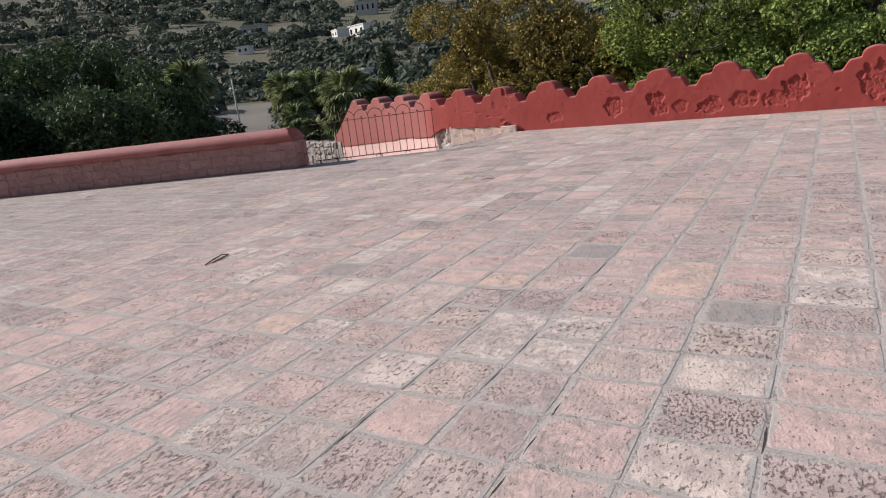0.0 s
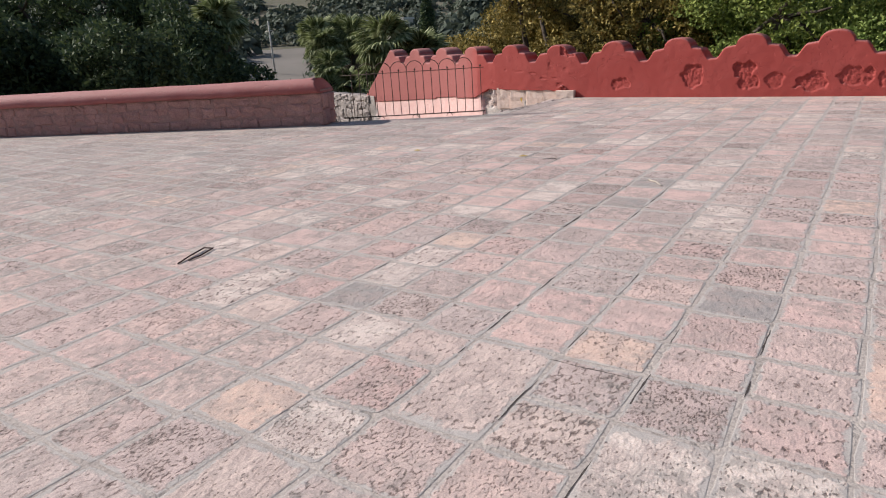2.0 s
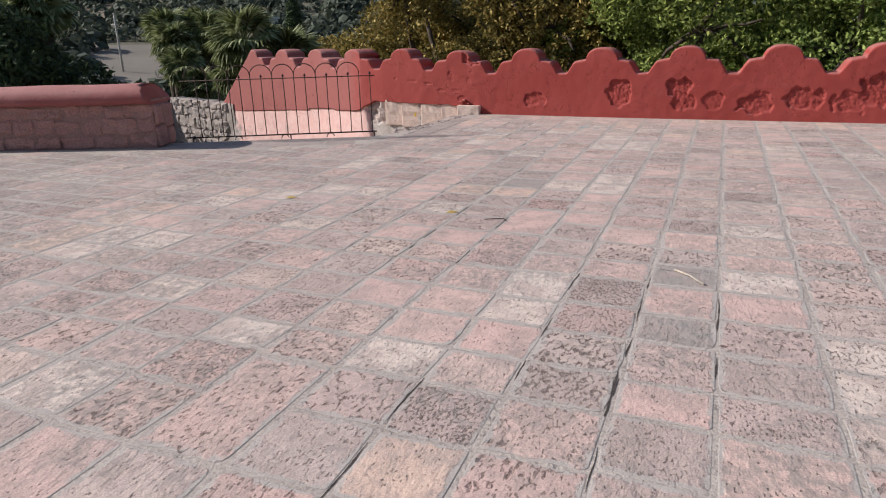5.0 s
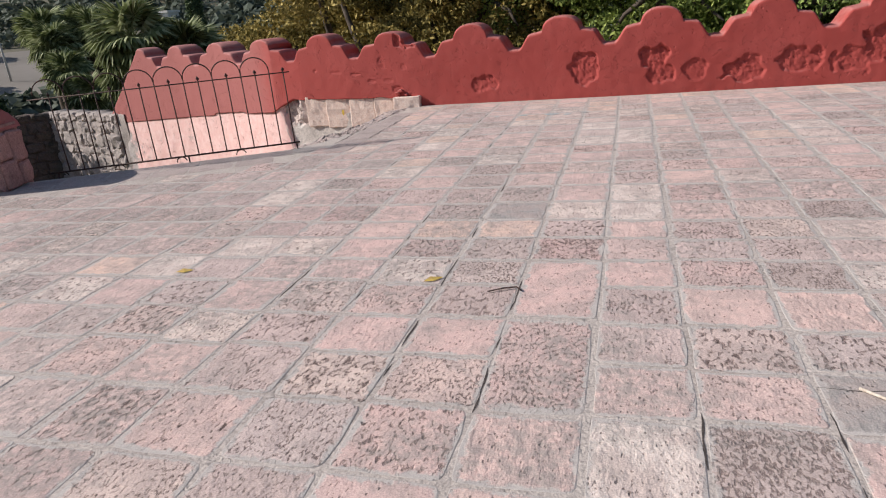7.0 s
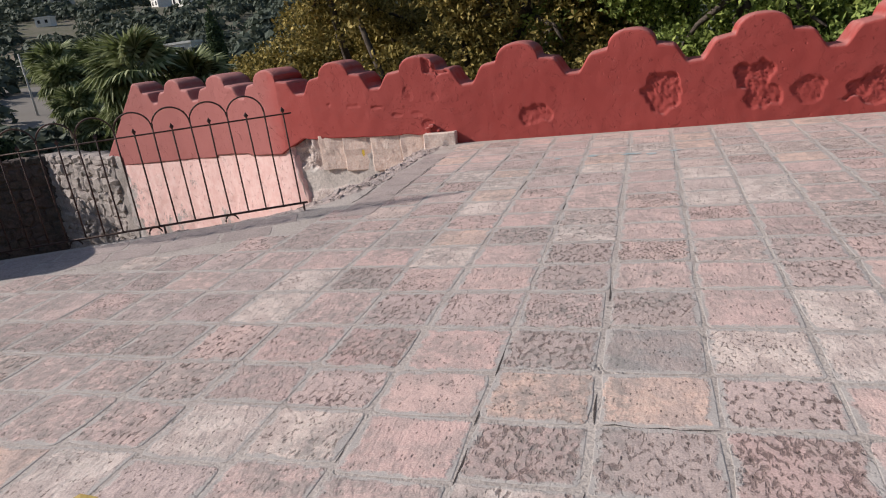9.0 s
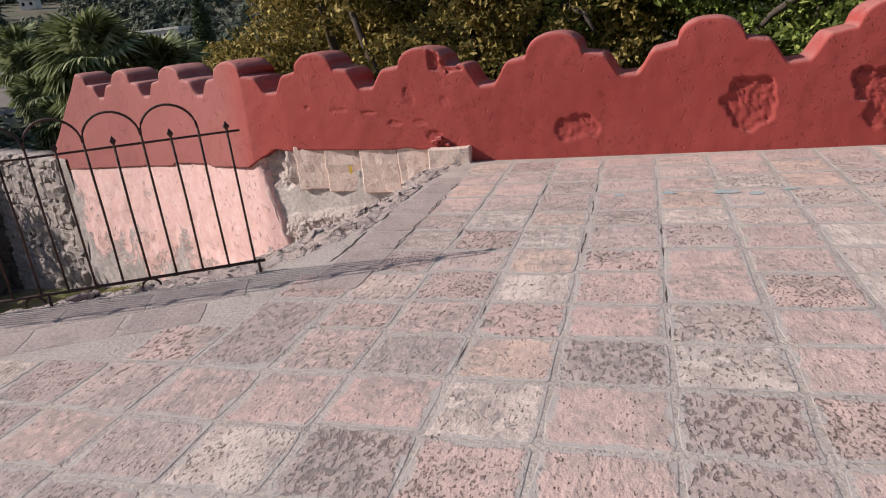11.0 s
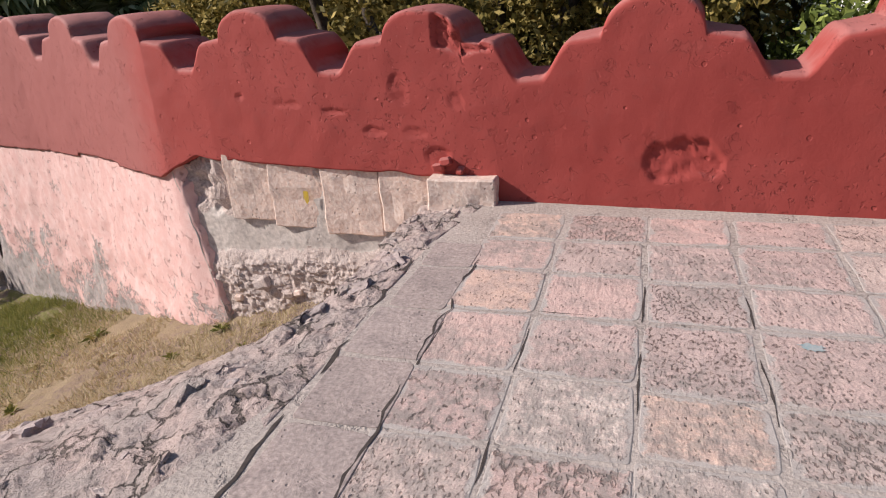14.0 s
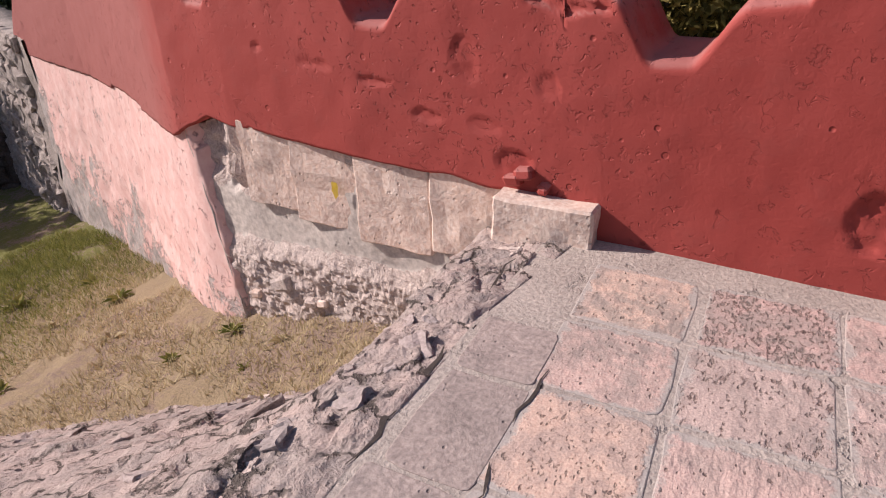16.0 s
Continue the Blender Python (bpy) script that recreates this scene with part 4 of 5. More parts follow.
def build_tree(seed, height, spread, leaves, size, mat, label, name="tree", flat=0.75, low=0.25, front=-99.0):
    """A broad tree: forked trunk, limbs, and a crown of leaf clusters with gaps."""
    rnd = random.Random(seed)
    root = thing(name, label, "tree", "trees beyond the wall")
    verts, faces = [], []

    def add(vf):
        k = len(verts)
        verts.extend(vf[0])
        faces.extend(tuple(i + k for i in f) for f in vf[1])

    fork = height * 0.3
    add(limb(rnd, (0, 0, -0.5), (rnd.uniform(-0.3, 0.3), 0, fork), 0.03 * height, 0.022 * height))
    centres, radii = [], []
    for k in range(13):
        a = 2 * math.pi * (k + rnd.uniform(-0.3, 0.3)) / 13
        reach = spread * rnd.uniform(0.35, 0.85)
        tip = (math.cos(a) * reach, max(math.sin(a) * reach, front), height * rnd.uniform(low + 0.15, 0.9))
        add(limb(rnd, (0, 0, fork * rnd.uniform(0.7, 1.0)), tip, 0.014 * height, 0.005 * height, 8, 0.5))
        for q in range(5):
            t2 = [tip[i] + rnd.uniform(-1, 1) * spread * 0.3 for i in range(3)]
            t2[1] = max(t2[1], front)
            t2[2] = min(max(t2[2], height * low), height * 0.97)
            add(limb(rnd, tip, t2, 0.005 * height, 0.0015 * height, 5, 0.2))
            centres.append(t2)
            radii.append(spread * rnd.uniform(0.12, 0.22))
            centres.append([(tip[i] + t2[i]) / 2 + rnd.uniform(-1, 1) * spread * 0.2 for i in range(3)])
            radii.append(spread * rnd.uniform(0.11, 0.20))
    part("trunk", mesh("trunk", verts, faces, BARK, True), parent=root)
    v, f = leaf_cloud(centres, radii, leaves, size, seed, flat)
    quads = v.reshape(-1, 4, 3)
    v = quads[quads[:, 0, 1] > front].reshape(-1, 3)
    f = np.arange(len(v)).reshape(-1, 4)
    part("crown", fast_mesh("crown", v, f, mat), parent=root)
    return root


def set_tree(x, y, tree, turn, scale=1.0):
    tree.matrix_basis = Matrix.Translation((x, y, terrain(x, y))) @ pose(0, 0, 0, 0, 0, turn) @ Matrix.Scale(scale, 4)
    return tree


OAK = "broad olive-leaved tree turning yellow behind the red wall"
GREEN = "fresh green feathery tree behind the red wall"
DARK = "dense dark green tree standing in its own shade"
oak = set_tree(-9.3, 21.2, build_tree(11, 11.6, 4.3, 190000, 0.052, OAK_LEAF, OAK, front=-2.6), 0)
oak2 = set_tree(-14.2, 25.0, build_tree(12, 9.2, 3.6, 70000, 0.07, OAK_LEAF, OAK), 40)
green = set_tree(-2.2, 20.6, build_tree(13, 12.0, 4.0, 125000, 0.05, MID_LEAF, "dark green leafy tree behind the red wall", front=-3.6), 0)
bright = set_tree(1.4, 19.9, build_tree(15, 11.8, 4.0, 125000, 0.048, BRIGHT_LEAF, GREEN, "tree", 0.6, front=-3.2), 0)
dark = set_tree(-25.5, 13.5, build_tree(14, 12.6, 5.6, 60000, 0.12, DARK_LEAF, DARK), 0, 0.84)


def copy_tree(tree, x, y, turn, scale):
    ob = copy_thing(tree, pose(0, 0, 0))
    ob.matrix_basis = Matrix.Translation((x, y, terrain(x, y))) @ pose(0, 0, 0, 0, 0, turn) @ Matrix.Scale(scale, 4)
    return ob


copy_tree(oak2, -10.6, 27.5, 120, 1.2)
copy_tree(oak2, -11.5, 29.0, 200, 1.1)
copy_tree(bright, 7.5, 21.5, 150, 1.0)
copy_tree(green, 3.5, 27.5, 70, 1.0)
copy_tree(dark, -31.0, 19.5, 110, 1.05)
copy_tree(dark, -33.0, 9.0, 200, 1.15)
copy_tree(dark, -41.5, 25.0, 250, 1.1)
copy_tree(dark, -19.6, 24.2, 30, 0.52)
copy_tree(dark, -21.6, 27.4, 170, 0.54)
copy_tree(bright, -25.8, 22.0, 90, 0.6)


def build_palm(seed):
    rnd = random.Random(seed)
    root = thing("palm_tree", "fan palm with stiff pale green fronds and a dry skirt", "palm", "palms in the valley")
    v, f = tube([(0, 0, -0.5), (0.05, 0, 2.6), (0.0, 0.05, 5.2), (0.05, 0, 7.1)], [0.28, 0.22, 0.2, 0.22], 9)
    part("trunk", mesh("trunk", v, f, BARK, True), parent=root)
    for k in range(52):
        az = rnd.uniform(0, 360)
        el = rnd.uniform(-60, 80)
        m = pose(0, 0, 7.1, 0, 0, az) @ pose(0, 0, 0, 0, -el, 0)
        stem = rnd.uniform(0.28, 0.55)
        verts, faces = tube([(0, 0, 0), (stem * 0.5, 0, 0.03), (stem, 0, 0)], [0.02, 0.015, 0.01], 4)
        for q in range(19):
            a = radians(-105 + 210 * q / 18)
            r = 0.50 + 0.08 * math.cos(a)
            c, s = math.cos(a), math.sin(a)
            k0 = len(verts)
            dz = -0.18 * abs(math.sin(a)) - 0.06
            wing = 0.042
            verts += [Vector((stem, 0, 0)), Vector((stem + c * r * 0.6 - s * wing, s * r * 0.6 + c * wing, dz * 0.3 + 0.02)), Vector((stem + c * r, s * r, dz - 0.1)), Vector((stem + c * r * 0.6 + s * wing, s * r * 0.6 - c * wing, dz * 0.3 - 0.02))]
            faces.append((k0, k0 + 1, k0 + 2, k0 + 3))
        me = mesh("frond", [m @ Vector(p) for p in verts], faces, PALM_LEAF)
        part("frond", me, parent=root)
    return root


palm = build_palm(3)
palm.matrix_basis = Matrix.Translation((-16.7, 21.2, terrain(-16.7, 21.2))) @ Matrix.Scale(1.26, 4)
for x, y, s, turn in ((-28.4, 30.1, 1.3, 60), (-27.0, 29.0, 1.22, 140), (-27.6, 31.6, 1.3, 200), (-25.4, 27.6, 1.08, 20), (-17.9, 22.4, 1.12, 250), (-15.9, 22.4, 1.18, 320), (-22.4, 25.4, 1.0, 310), (-26.6, 31.0, 1.28, 15), (-28.6, 23.6, 1.42, 80), (-30.2, 22.0, 1.36, 130)):
    ob = copy_thing(palm, pose(0, 0, 0))
    ob.matrix_basis = Matrix.Translation((x, y, terrain(x, y))) @ pose(0, 0, 0, 0, 0, turn) @ Matrix.Scale(s, 4)


# bearing and distance of the houses on the hillside
HOUSES = [(36.2, 430), (38.0, 420), (44.8, 480), (45.8, 330), (35.6, 600), (38.4, 195)]


def build_scrub():
    """Thorn bushes over the hillside, far too many to count: each a loose clump of leafy sprays."""
    rng = random.Random(8)
    gen = np.random.default_rng(18)
    centres, sizes = [], []
    for i in range(8200):
        az = radians(rng.uniform(-12, 100))
        r = 58 * (1000 / 58) ** (rng.random() ** 0.75)
        x, y = -math.sin(az) * r, math.cos(az) * r
        if fbm(x * 0.012, y * 0.012, 9) < -0.26 or (43.5 < math.degrees(az) < 49.5 and 90 < r < 165) or any(abs(math.degrees(az) - a) < 2.0 and d - 70 < r < d + 14 for a, d in HOUSES):
            continue
        s = rng.uniform(0.9, 2.7) * (1.0 + r / 260)
        centres.append((x, y, terrain(x, y) + s * 0.35))
        sizes.append(s)
    per = 66
    c = np.repeat(np.array(centres), per, axis=0)
    s = np.repeat(np.array(sizes), per)[:, None]
    d = gen.normal(size=c.shape)
    d /= np.linalg.norm(d, axis=1)[:, None]
    d[:, 2] = np.abs(d[:, 2]) * 0.85 - 0.15
    p = c + d * s * gen.uniform(0.78, 1.06, len(c))[:, None]
    n = d + np.array([-0.35, -0.1, 0.4]) + gen.normal(size=c.shape) * 0.4
    n /= np.linalg.norm(n, axis=1)[:, None]
    u = np.cross(n, gen.normal(size=c.shape))
    u /= np.linalg.norm(u, axis=1)[:, None]
    w = np.cross(n, u)
    k = 0.21 * gen.uniform(0.5, 1.5, len(c))[:, None] * s
    v = np.stack([p - u * k, p - w * k * 0.7, p + u * k, p + w * k * 0.7], axis=1).reshape(-1, 3)
    ob = part("hillside_scrub", fast_mesh("hillside_scrub", v, np.arange(len(v)).reshape(-1, 4), SCRUB_LEAF))
    tagged(ob, "grey-green thorn scrub covering the far hillside", "scrub", kind="stuff")


build_scrub()


def polar(az, r):
    return -math.sin(radians(az)) * r, math.cos(radians(az)) * r


def build_house(az, r, w, d, h, turn, wall, label, windows=3):
    x, y = polar(az, r)
    house = thing("house", label, "house", "houses on the hillside", at=(x, y, terrain(x, y) - 1.0))
    house.rotation_euler = (0, 0, radians(turn))
    bm = bmesh.new()
    bmesh.ops.create_cube(bm, size=1.0)
    bmesh.ops.transform(bm, matrix=Matrix.Translation((0, 0, h / 2)) @ Matrix.Diagonal((w, d, h, 1)), verts=bm.verts)
    part("wall", bm, wall, house)
    bm = bmesh.new()
    bmesh.ops.create_cube(bm, size=1.0)
    bmesh.ops.transform(bm, matrix=Matrix.Translation((0, 0, h + 0.25)) @ Matrix.Diagonal((w + 0.6, d + 0.6, 0.5, 1)), verts=bm.verts)
    part("roof", bm, wall, house)
    for k in range(windows):
        bm = bmesh.new()
        bmesh.ops.create_cube(bm, size=1.0)
        bmesh.ops.transform(bm, matrix=Matrix.Translation(((k + 0.5) / windows * w - w / 2, -d / 2, h * 0.6)) @ Matrix.Diagonal((w / windows * 0.42, 0.2, h * 0.42, 1)), verts=bm.verts)
        window = part("window", bm, WHITEWALL, house)
        bm = bmesh.new()
        bmesh.ops.create_cube(bm, size=1.0)
        bmesh.ops.transform(bm, matrix=Matrix.Translation(((k + 0.5) / windows * w - w / 2, -d / 2 - 0.08, h * 0.6)) @ Matrix.Diagonal((w / windows * 0.37, 0.1, h * 0.37, 1)), verts=bm.verts)
        part("pane", bm, DARKGLASS, window, "dark window pane")


WHITE = "white flat-roofed house on the scrubby hillside"
build_house(*HOUSES[0], 17, 9, 8, -20, WHITEWALL, WHITE, 3)
build_house(*HOUSES[1], 9, 8, 5, -30, WHITEWALL, WHITE, 2)
build_house(*HOUSES[2], 16, 9, 10, 30, POLE, "grey concrete house on the scrubby hillside", 3)
build_house(*HOUSES[3], 6, 5, 3.4, 20, WHITEWALL, WHITE, 2)
build_house(*HOUSES[4], 18, 10, 12, 25, POLE, "grey concrete house on the scrubby hillside", 4)
build_house(*HOUSES[5], 18, 5, 3.5, 5, WHITEWALL, "long low pale building in the valley", 3)
build_house(-7.5, 40, 9, 6, 9.5, -5, WHITEWALL, "white two-storey house behind the trees", 3)
build_house(-16.0, 44, 8, 6, 9.0, -10, WHITEWALL, "white two-storey house behind the trees", 3)


def build_field():
    """Bare grey ground in a gap between the trees, laid over the valley floor."""
    verts = []
    for i in range(13):
        for j in range(9):
            x, y = polar(43.5 + 6.0 * i / 12, 96 + 62 * j / 8)
            verts.append((x, y, terrain(x, y) + 0.5))
    ob = part("field", mesh("field", verts, grid_faces(13, 9), ASPHALT, True))
    tagged(ob, "bare grey field in the valley", "field", kind="structure")


build_field()


def build_pole(az, r, h):
    x, y = polar(az, r)
    pole = thing("utility_pole", "pale concrete utility pole with a crossarm", "pole", "utility poles", at=(x, y, terrain(x, y)))
    v, f = tube([(0, 0, -1), (0, 0, h)], [0.17, 0.11], 10)
    part("shaft", mesh("shaft", v, f, POLE, True), parent=pole)
    v, f = tube([(-0.9, 0, h - 1.6), (0.9, 0, h - 1.6)], 0.06, 6)
    part("crossarm", mesh("crossarm", v, f, POLE, True), parent=pole)
    v, f = tube([(0.0, 0, h - 2.6), (0.85, 0, h - 1.6)], 0.03, 6)
    part("brace", mesh("brace", v, f, POLE, True), parent=pole)


build_pole(15.7, 36, 13.2)
build_pole(47.3, 120, 9)


def build_cypress():
    x, y = polar(34.6, 105)
    root = thing("cypress", "slim dark cypress in the valley", "tree", at=(x, y, terrain(x, y)))
    v, f = tube([(0, 0, -0.5), (0, 0, 4), (0, 0, 12)], [0.25, 0.2, 0.05], 7)
    part("trunk", mesh("trunk", v, f, BARK, True), parent=root)
    centres = [(0.25 * math.sin(k * 2.4), 0.25 * math.cos(k * 2.4), 1.0 + 12.6 * k / 29) for k in range(30)]
    radii = [max(0.25, 1.15 * math.sin(math.pi * min(1, 0.12 + 0.9 * (k / 29))) ** 0.7) for k in range(30)]
    v, f = leaf_cloud(centres, radii, 9000, 0.2, 5, 1.2)
    part("crown", fast_mesh("crown", v, f, DARK_LEAF), parent=root)


build_cypress()


# ---- paving, piece by piece ----
def tile_shape(seed):
    """A worn slab with rounded, uneven corners and edges; unit size, top at zero."""
    rnd = random.Random(seed)
    ring = []
    for cx, cy in ((-1, -1), (1, -1), (1, 1), (-1, 1)):
        cut = rnd.uniform(0.02, 0.10)
        px, py = cx * (0.5 - rnd.uniform(0, 0.025)), cy * (0.5 - rnd.uniform(0, 0.025))
        trio = [(px, py - cy * cut), (px - cx * cut * 0.3, py - cy * cut * 0.3), (px - cx * cut, py)]
        if cx * cy < 0:
            trio = trio[::-1]
        ring += trio
        nick = rnd.uniform(-0.012, 0.03)
        mid = {(-1, -1): (rnd.uniform(-0.2, 0.2), -0.5 + nick), (1, -1): (0.5 - nick, rnd.uniform(-0.2, 0.2)), (1, 1): (rnd.uniform(-0.2, 0.2), 0.5 - nick), (-1, 1): (-0.5 + nick, rnd.uniform(-0.2, 0.2))}[(cx, cy)]
        ring.append(mid)
    n = len(ring)
    up = rnd.uniform(0.0003, 0.0013)
    tx, ty = rnd.uniform(-0.0009, 0.0009), rnd.uniform(-0.0009, 0.0009)
    verts = [(x * 0.978, y * 0.978, up + tx * x + ty * y) for x, y in ring] + [(x * 0.993, y * 0.993, up - 0.0010 + tx * x + ty * y) for x, y in ring] + [(x, y, -0.012) for x, y in ring]
    faces = [tuple(range(n))] + [(k * n + i, k * n + n + i, k * n + n + (i + 1) % n, k * n + (i + 1) % n) for k in (0, 1) for i in range(n)]
    return verts, faces


SHAPES = [tile_shape(k) for k in range(20)]
COLUMNS = [-6.76, -6.37, -5.95, -5.55, -5.11, -4.69, -4.27, -3.86, -3.49, -3.08, -2.70, -2.26, -1.86, -1.46, -1.07, -0.64, -0.20, 0.24]
ROWS_Y = [15.03, 14.66, 14.26, 13.88, 13.43, 13.08, 12.68, 12.31, 11.91, 11.58, 11.2, 10.83, 10.45, 10.0, 9.6, 9.25, 8.9, 8.54, 8.15, 7.80, 7.43, 7.02, 6.65, 6.28, 5.97, 5.60, 5.20, 4.79, 4.37, 4.01, 3.62, 3.21, 2.83, 2.42, 2.03]
# slabs that stand out by their tone
PALE = [(-5.71, 10.94), (-4.93, 11.34), (-6.46, 10.58), (-4.54, 14.02), (-3.66, 9.75), (-4.81, 8.74), (-6.07, 8.96), (-6.46, 10.21), (-6.76, 8.61), (-3.71, 4.9), (-5.28, 5.26), (-3.68, 4.55), (-3.3, 3.76), (-2.45, 8.76), (-6.44, 7.14), (-0.39, 2.23), (-0.01, 4.19), (0.04, 4.57), (-1.22, 2.95), (-0.39, 3.02), (-0.93, 4.62), (-1.18, 3.44), (-3.7, 6.83)]
PINKS = [(-5.33, 11.71), (-5.31, 10.97), (-6.46, 10.87), (-6.08, 10.92), (-6.84, 11.26), (-4.09, 10.37), (-4.1, 10.7), (-3.67, 9.48), (-3.75, 8.72), (-4.09, 8.69), (-5.33, 9.42), (-4.53, 11.79), (-2.91, 4.6), (-2.51, 4.24), (-2.49, 4.62), (-2.07, 4.58), (-3.72, 1.64), (-2.9, 1.69), (0.04, 2.66), (0.04, 3.06), (-4.41, 6.85), (-3.94, 8.4), (-3.01, 8.46), (-4.02, 6.44), (-0.79, 2.21)]
GREYS = [(-3.7, 4.15), (-1.64, 5.08), (-2.86, 6.88), (-0.49, 3.81), (-4.48, 9.68)]
DARKS = [(-5.32, 11.33), (-6.06, 10.61), (-4.44, 9.1), (-4.91, 9.13), (-4.6, 10.27), (-4.95, 9.89), (-1.65, 4.65), (-4.95, 11.02), (-3.31, 6.8), (-1.13, 2.09), (-1.65, 6.1)]
PEACHES = [(-4.47, 9.43), (-5.7, 11.36), (-2.07, 4.19), (-3.68, 5.5), (-0.85, 4.2), (-5.75, 12.46), (-4.91, 9.48)]


def on_terrace(x, y):
    if y > 15.02 or x > 8.5 or y < -2.0:
        return False
    if y > 12.2 or x > -7.15:
        return x > -6.66 or (x > -7.1 and y < 12.3)
    if x > -9.9:
        return (Vector((x, y)) - RAIL_A).dot(RAIL_N) > 0.85
    return (Vector((x, y)) - LOW_A).dot(-LOW_N) > 0.22


def tile_places():
    rnd = random.Random(21)
    cols = list(COLUMNS)
    while cols[-1] < 8.0:
        cols.append(cols[-1] + rnd.uniform(0.37, 0.43))
    while cols[0] > -17.5:
        cols.insert(0, cols[0] - rnd.uniform(0.37, 0.43))
    rows = list(ROWS_Y)
    while rows[-1] > -2.0:
        rows.append(rows[-1] - rnd.uniform(0.36, 0.41))
    for a, b in zip(cols, cols[1:]):
        top = rows[0]
        for want in rows[1:]:
            if rnd.random() < 0.035:
                continue
            low = want + rnd.uniform(-0.025, 0.025)
            yield (a + b) / 2 + rnd.uniform(-0.006, 0.006), (top + low) / 2, b - a, top - low, rnd.randrange(20), rnd.uniform(-0.9, 0.9)
            top = low


def with_uv(me, shapes):
    """Lays each slab's own unit square into a UV map."""
    unit = np.array([(x + 0.5, y + 0.5) for v in shapes for x, y, z in v], np.float32)
    idx = np.zeros(len(me.loops), np.int32)
    me.loops.foreach_get("vertex_index", idx)
    me.uv_layers.new(name="UVMap").data.foreach_set("uv", unit[idx].ravel())
    return me


def build_tiles():
    near_line = [(0.3, 2.2), (-1.6, 5.2), (-3.4, 8.4), (-4.6, 11.3), (-5.5, 13.4), (-5.9, 15.0)]
    mats = [TILE, TILE_PALE, TILE_PINK, TILE_GREY, TILE_DARK, TILE_PEACH]
    meshes = [[with_uv(mesh("tile", v, f, m), [v]) for v, f in SHAPES] for m in mats]
    places = [p for p in tile_places() if on_terrace(p[0], p[1])]
    tone = {}
    for k, spots in ((1, PALE), (2, PINKS), (3, GREYS), (4, DARKS), (5, PEACHES)):
        for sx, sy in spots:
            best = min(range(len(places)), key=lambda i: (places[i][0] - sx) ** 2 + (places[i][1] - sy) ** 2)
            tone[places[best]] = k
    rnd = random.Random(4)
    for p in places:
        if p not in tone:
            q = rnd.random()
            tone[p] = 1 if q < 0.09 and p[1] < 14 else 2 if q < 0.20 else 3 if q < 0.208 else 4 if q < 0.29 and p[1] < 13.2 else 5 if q < 0.315 else 0

    def gap(p):
        best = 99.0
        for a, b in zip(near_line, near_line[1:]):
            a, b, q = Vector(a), Vector(b), Vector((p[0], p[1]))
            t = max(0.0, min(1.0, (q - a).dot(b - a) / (b - a).length_squared))
            best = min(best, (q - a.lerp(b, t)).length)
        return best

    places.sort(key=gap)
    verts, faces, slots, flat = [], [], [], []
    for i, p in enumerate(places):
        x, y, w, l, k, turn = p
        m = pose(x, y, 0, 0, 0, turn) @ Matrix.Diagonal((w - 0.009, l - 0.009, 1, 1))
        if i < 300:
            ob = new("tile", meshes[tone[p]][k])
            ob.parent = FLOOR
            ob.matrix_basis = m
        else:
            k0 = len(verts)
            verts.extend(m @ Vector(v) for v in SHAPES[k][0])
            faces.extend(tuple(j + k0 for j in f) for f in SHAPES[k][1])
            flat.append(SHAPES[k][0])
            slots += [tone[p]] * len(SHAPES[k][1])
    me = with_uv(mesh("paving", verts, faces, TILE), flat)
    for m in mats[1:]:
        me.materials.append(m)
    me.polygons.foreach_set("material_index", slots)
    rest = part("paving", me, parent=FLOOR)
    tagged(rest, "worn pinkish grey stone paving slabs", kind="stuff")


build_tiles()


def build_border():
    """Smooth grey slabs along the broken edge and in front of the railing."""
    rnd = random.Random(31)
    y = 14.55
    for l in (0.30, 0.42, 0.38, 0.40, 0.36, 0.30, 0.34):
        v, f = SHAPES[rnd.randrange(20)]
        x0, x1 = (-7.04, -6.72) if y < 13.9 else (-7.0, -6.74)
        m = pose((x0 + x1) / 2, y - l / 2, 0.002, 0, 0, rnd.uniform(-2, 2)) @ Matrix.Diagonal((x1 - x0, l - 0.015, 1, 1))
        part("tile", mesh("tile", [m @ Vector(p) for p in v], f, SLATE), parent=FLOOR)
        y -= l
    turn = math.degrees(math.atan2(RAIL_D.y, RAIL_D.x))
    for row, (d0, d1) in enumerate(((0.08, 0.36), (0.36, 0.66))):
        s = 0.02 if row == 0 else -0.3
        while s < 2.9:
            w = rnd.uniform(0.38, 0.62)
            v, f = SHAPES[rnd.randrange(20)]
            c = RAIL_A + RAIL_D * (s + w / 2) + RAIL_N * ((d0 + d1) / 2)
            if c.x < -7.42:
                m = pose(c.x, c.y, 0.0006, 0, 0, turn) @ Matrix.Diagonal((w - 0.015, d1 - d0 - 0.015, 1, 1))
                part("tile", mesh("tile", [m @ Vector(p) for p in v], f, SLATE), parent=FLOOR)
            s += w


build_border()


def ribbon(name, pts, width, mat, z=0.0015, seed=0, parent=None):
    """A thin ragged strip lying on the paving."""
    rnd = random.Random(seed)
    verts = []
    for i, (x, y) in enumerate(pts):
        a, b = Vector(pts[max(i - 1, 0)]), Vector(pts[min(i + 1, len(pts) - 1)])
        d = (b - a).normalized()
        w = width * rnd.uniform(0.3, 1.3) * (0.25 if i in (0, len(pts) - 1) else 1)
        verts += [(x - d.y * w, y + d.x * w, z), (x + d.y * w, y - d.x * w, z)]
    faces = [(2 * i, 2 * i + 1, 2 * i + 3, 2 * i + 2) for i in range(len(pts) - 1)]
    return part(name, mesh(name, verts, faces, mat), parent=parent)


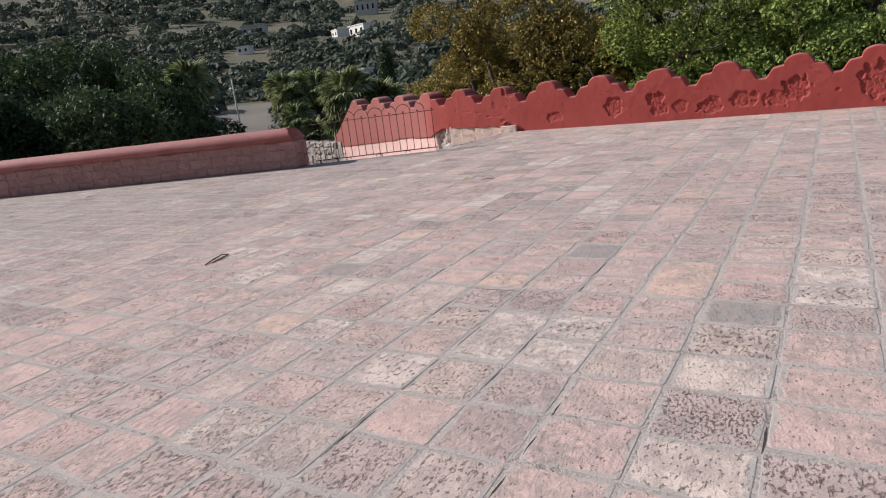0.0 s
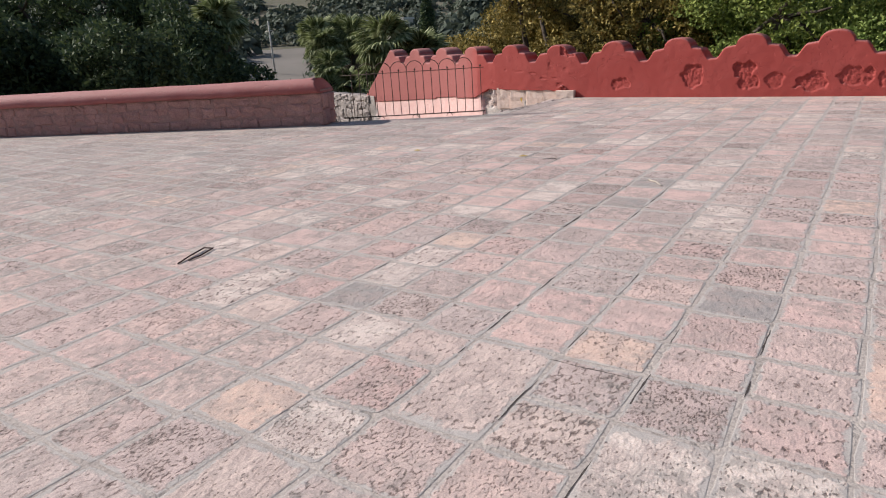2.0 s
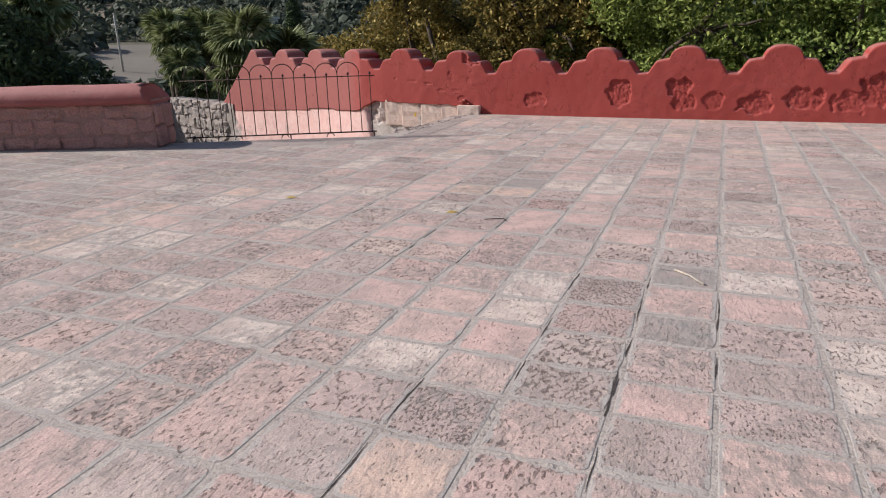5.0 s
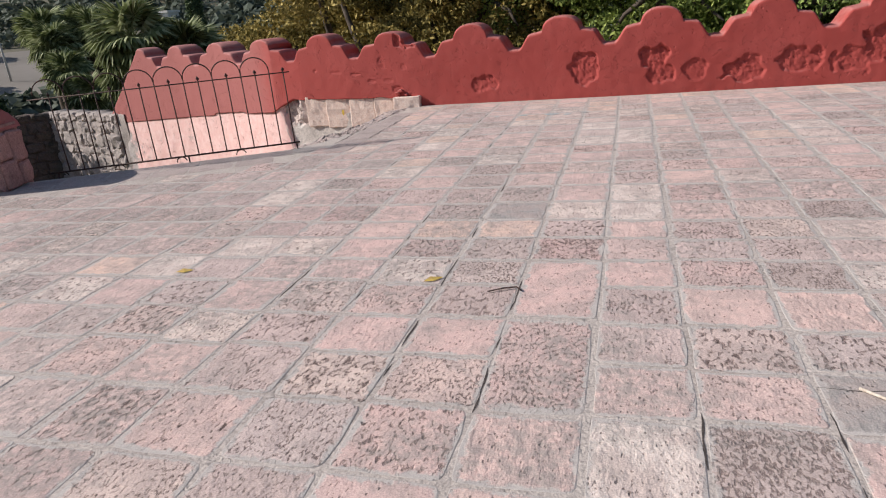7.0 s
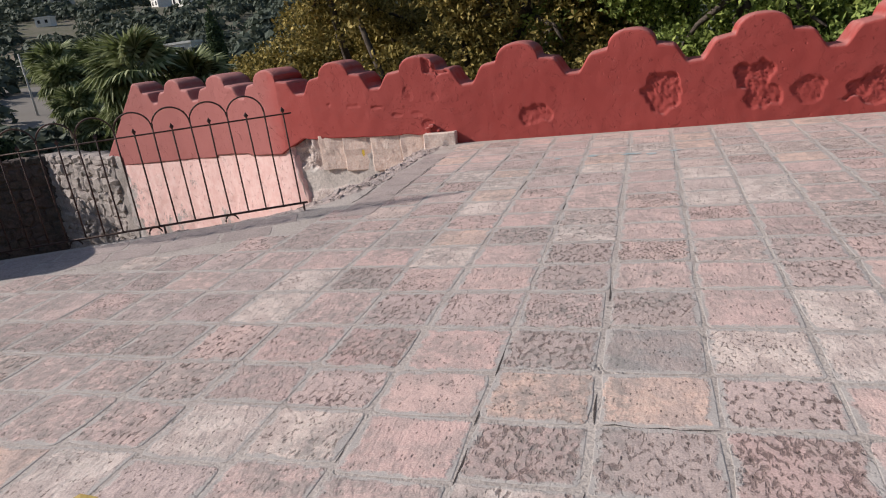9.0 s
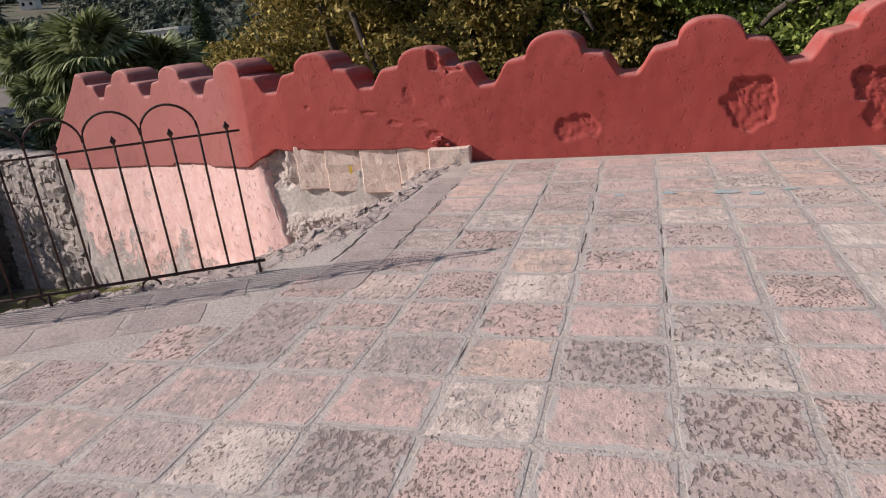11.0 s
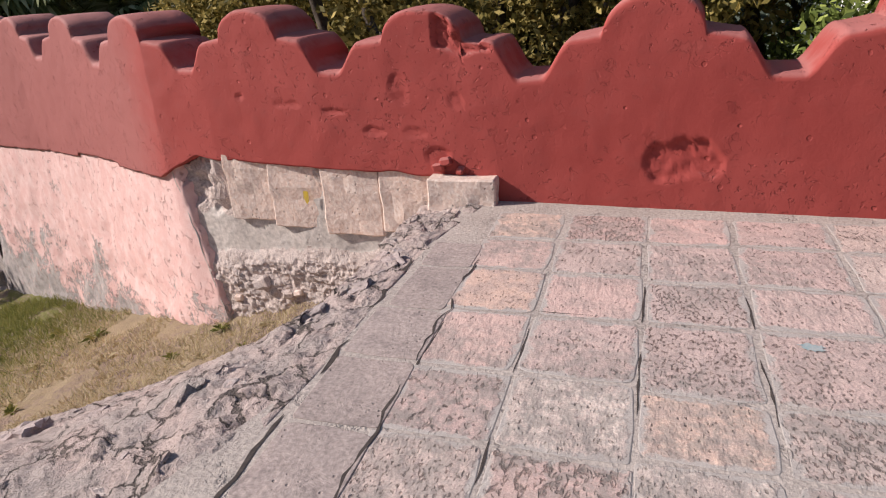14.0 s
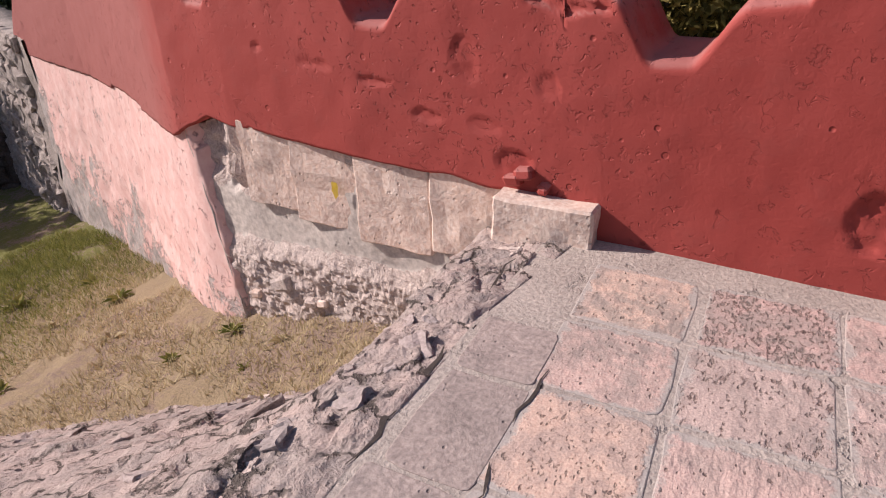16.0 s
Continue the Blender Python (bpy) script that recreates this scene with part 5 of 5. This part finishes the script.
def build_cracks():
    rnd = random.Random(15)
    runs = [(-4.69, 7.6, 9.9), (-4.69, 10.3, 11.0), (-4.27, 7.4, 8.6), (-3.49, 6.1, 7.9), (-3.08, 5.5, 7.6), (-2.26, 3.4, 5.2), (-1.845, 3.0, 4.6), (-5.95, 11.3, 12.0), (-5.55, 12.6, 14.2), (-5.95, 13.3, 14.6), (-5.11, 11.6, 13.4), (-6.37, 12.9, 13.9), (-6.72, 12.7, 14.3), (-5.11, 9.2, 10.3), (-5.55, 8.3, 9.2), (-1.46, 2.6, 3.6), (-3.86, 4.6, 6.0), (-2.70, 6.4, 7.4), (-5.10, 8.3, 9.5), (-2.71, 3.8, 5.4), (-3.09, 5.9, 6.6), (-1.46, 4.0, 5.0), (-1.86, 1.8, 2.9), (-1.05, 1.8, 2.6), (-0.20, 1.9, 2.9)]
    for k, (x, y0, y1) in enumerate(runs):
        n = int((y1 - y0) / 0.05)
        pts = [(x + 0.008 * fbm(i * 0.22, k * 9.1) + rnd.uniform(-0.002, 0.002), y0 + (y1 - y0) * i / n) for i in range(n + 1)]
        a = 0
        while a < n - 3:
            b = min(n + 1, a + rnd.randint(3, 9))
            ribbon("crack", pts[a:b], 0.0042, CRACK, 0.0006, k + a, FLOOR)
            a = b + rnd.randint(2, 7)
    for k, (x0, x1, y) in enumerate([(-4.66, -4.27, 9.25), (-3.08, -2.7, 7.7), (-5.1, -4.7, 8.5), (-2.3, -1.85, 3.95), (-6.37, -5.95, 13.9), (-5.55, -5.1, 12.68), (-1.85, -1.46, 4.2)]):
        n = 9
        pts = [(x0 + (x1 - x0) * i / n, y + 0.014 * fbm(i * 0.4, k * 5.3) + rnd.uniform(-0.003, 0.003)) for i in range(n + 1)]
        ribbon("crack", pts, 0.003, CRACK, 0.0006, k + 40, FLOOR)
    inner = [(-6.735 + 0.022 * fbm(i * 0.45, 7.7, 0.0, 5), 14.35 - 0.05 * i) for i in range(36)]
    for k, (a, b) in enumerate(((0, 6), (8, 19), (21, 35))):
        ribbon("crack", inner[a:b], 0.005, CRACK, 0.0036, 130 + k, FLOOR)
    edge = [(-7.06 + 0.03 * fbm(i * 0.5, 3.3, 0.0, 5), 15.05 - 0.06 * i) for i in range(46)]
    for k, (a, b) in enumerate(((2, 9), (12, 22), (25, 30), (33, 44))):
        ribbon("crack", edge[a:b], 0.009, CRACK, 0.0012, 99 + k, FLOOR)


build_cracks()


def smear(name, cx, cy, rx, ry, mat, seed):
    rnd = random.Random(seed)
    n = 26
    verts = [(cx + rx * math.cos(6.283 * i / n) * rnd.uniform(0.55, 1.1), cy + ry * math.sin(6.283 * i / n) * rnd.uniform(0.55, 1.1), 0.0058) for i in range(n)]
    return part(name, mesh(name, verts, [tuple(range(n))], mat), parent=FLOOR)


for k, (x, y, rx, ry) in enumerate(((-5.38, 13.79, 0.05, 0.03), (-5.04, 13.81, 0.07, 0.035), (-4.66, 13.79, 0.11, 0.05), (-4.47, 13.74, 0.06, 0.05), (-4.26, 13.82, 0.07, 0.03))):
    smear("paint_mark", x, y, rx, ry, TEAL, k + 1)["label"] = "faded teal paint smear"


def build_twig(name, pts, r, mat, label, category):
    v, f = tube(pts, r, 6)
    tagged(part(name, mesh(name, v, f, mat, True)), label, category)


build_twig("stick", [(-2.95, 7.70, 0.010), (-2.86, 7.61, 0.014), (-2.78, 7.50, 0.010)], 0.006, DRYWOOD, "bleached dry stick lying on the paving", "stick")
build_twig("twig", [(-4.42, 8.43, 0.010), (-4.34, 8.47, 0.013), (-4.28, 8.49, 0.012), (-4.25, 8.45, 0.010)], 0.004, IRON, "thin dark twig lying on the paving", "twig")
build_twig("wire", [(-5.31, 4.10, 0.008), (-5.37, 4.25, 0.014), (-5.43, 4.42, 0.016), (-5.36, 4.45, 0.014), (-5.31, 4.30, 0.010), (-5.30, 4.18, 0.008)], 0.006, IRON, "bent loop of dark wire lying on the paving", "wire")


def build_leaf(x, y, turn):
    m = pose(x, y, 0, 0, 0, turn)
    verts = [m @ Vector(p) for p in ((-0.05, -0.035, 0.006), (-0.02, 0.008, 0.018), (0.05, 0.032, 0.007), (0.012, -0.022, 0.006))]
    tagged(part("fallen_leaf", mesh("fallen_leaf", verts, [(0, 1, 3), (1, 2, 3)], YELLOWLEAF)), "curled yellow dead leaf on the paving", "leaf", "fallen leaves")


build_leaf(-4.75, 8.58, 0)
build_leaf(-6.37, 8.63, -15)
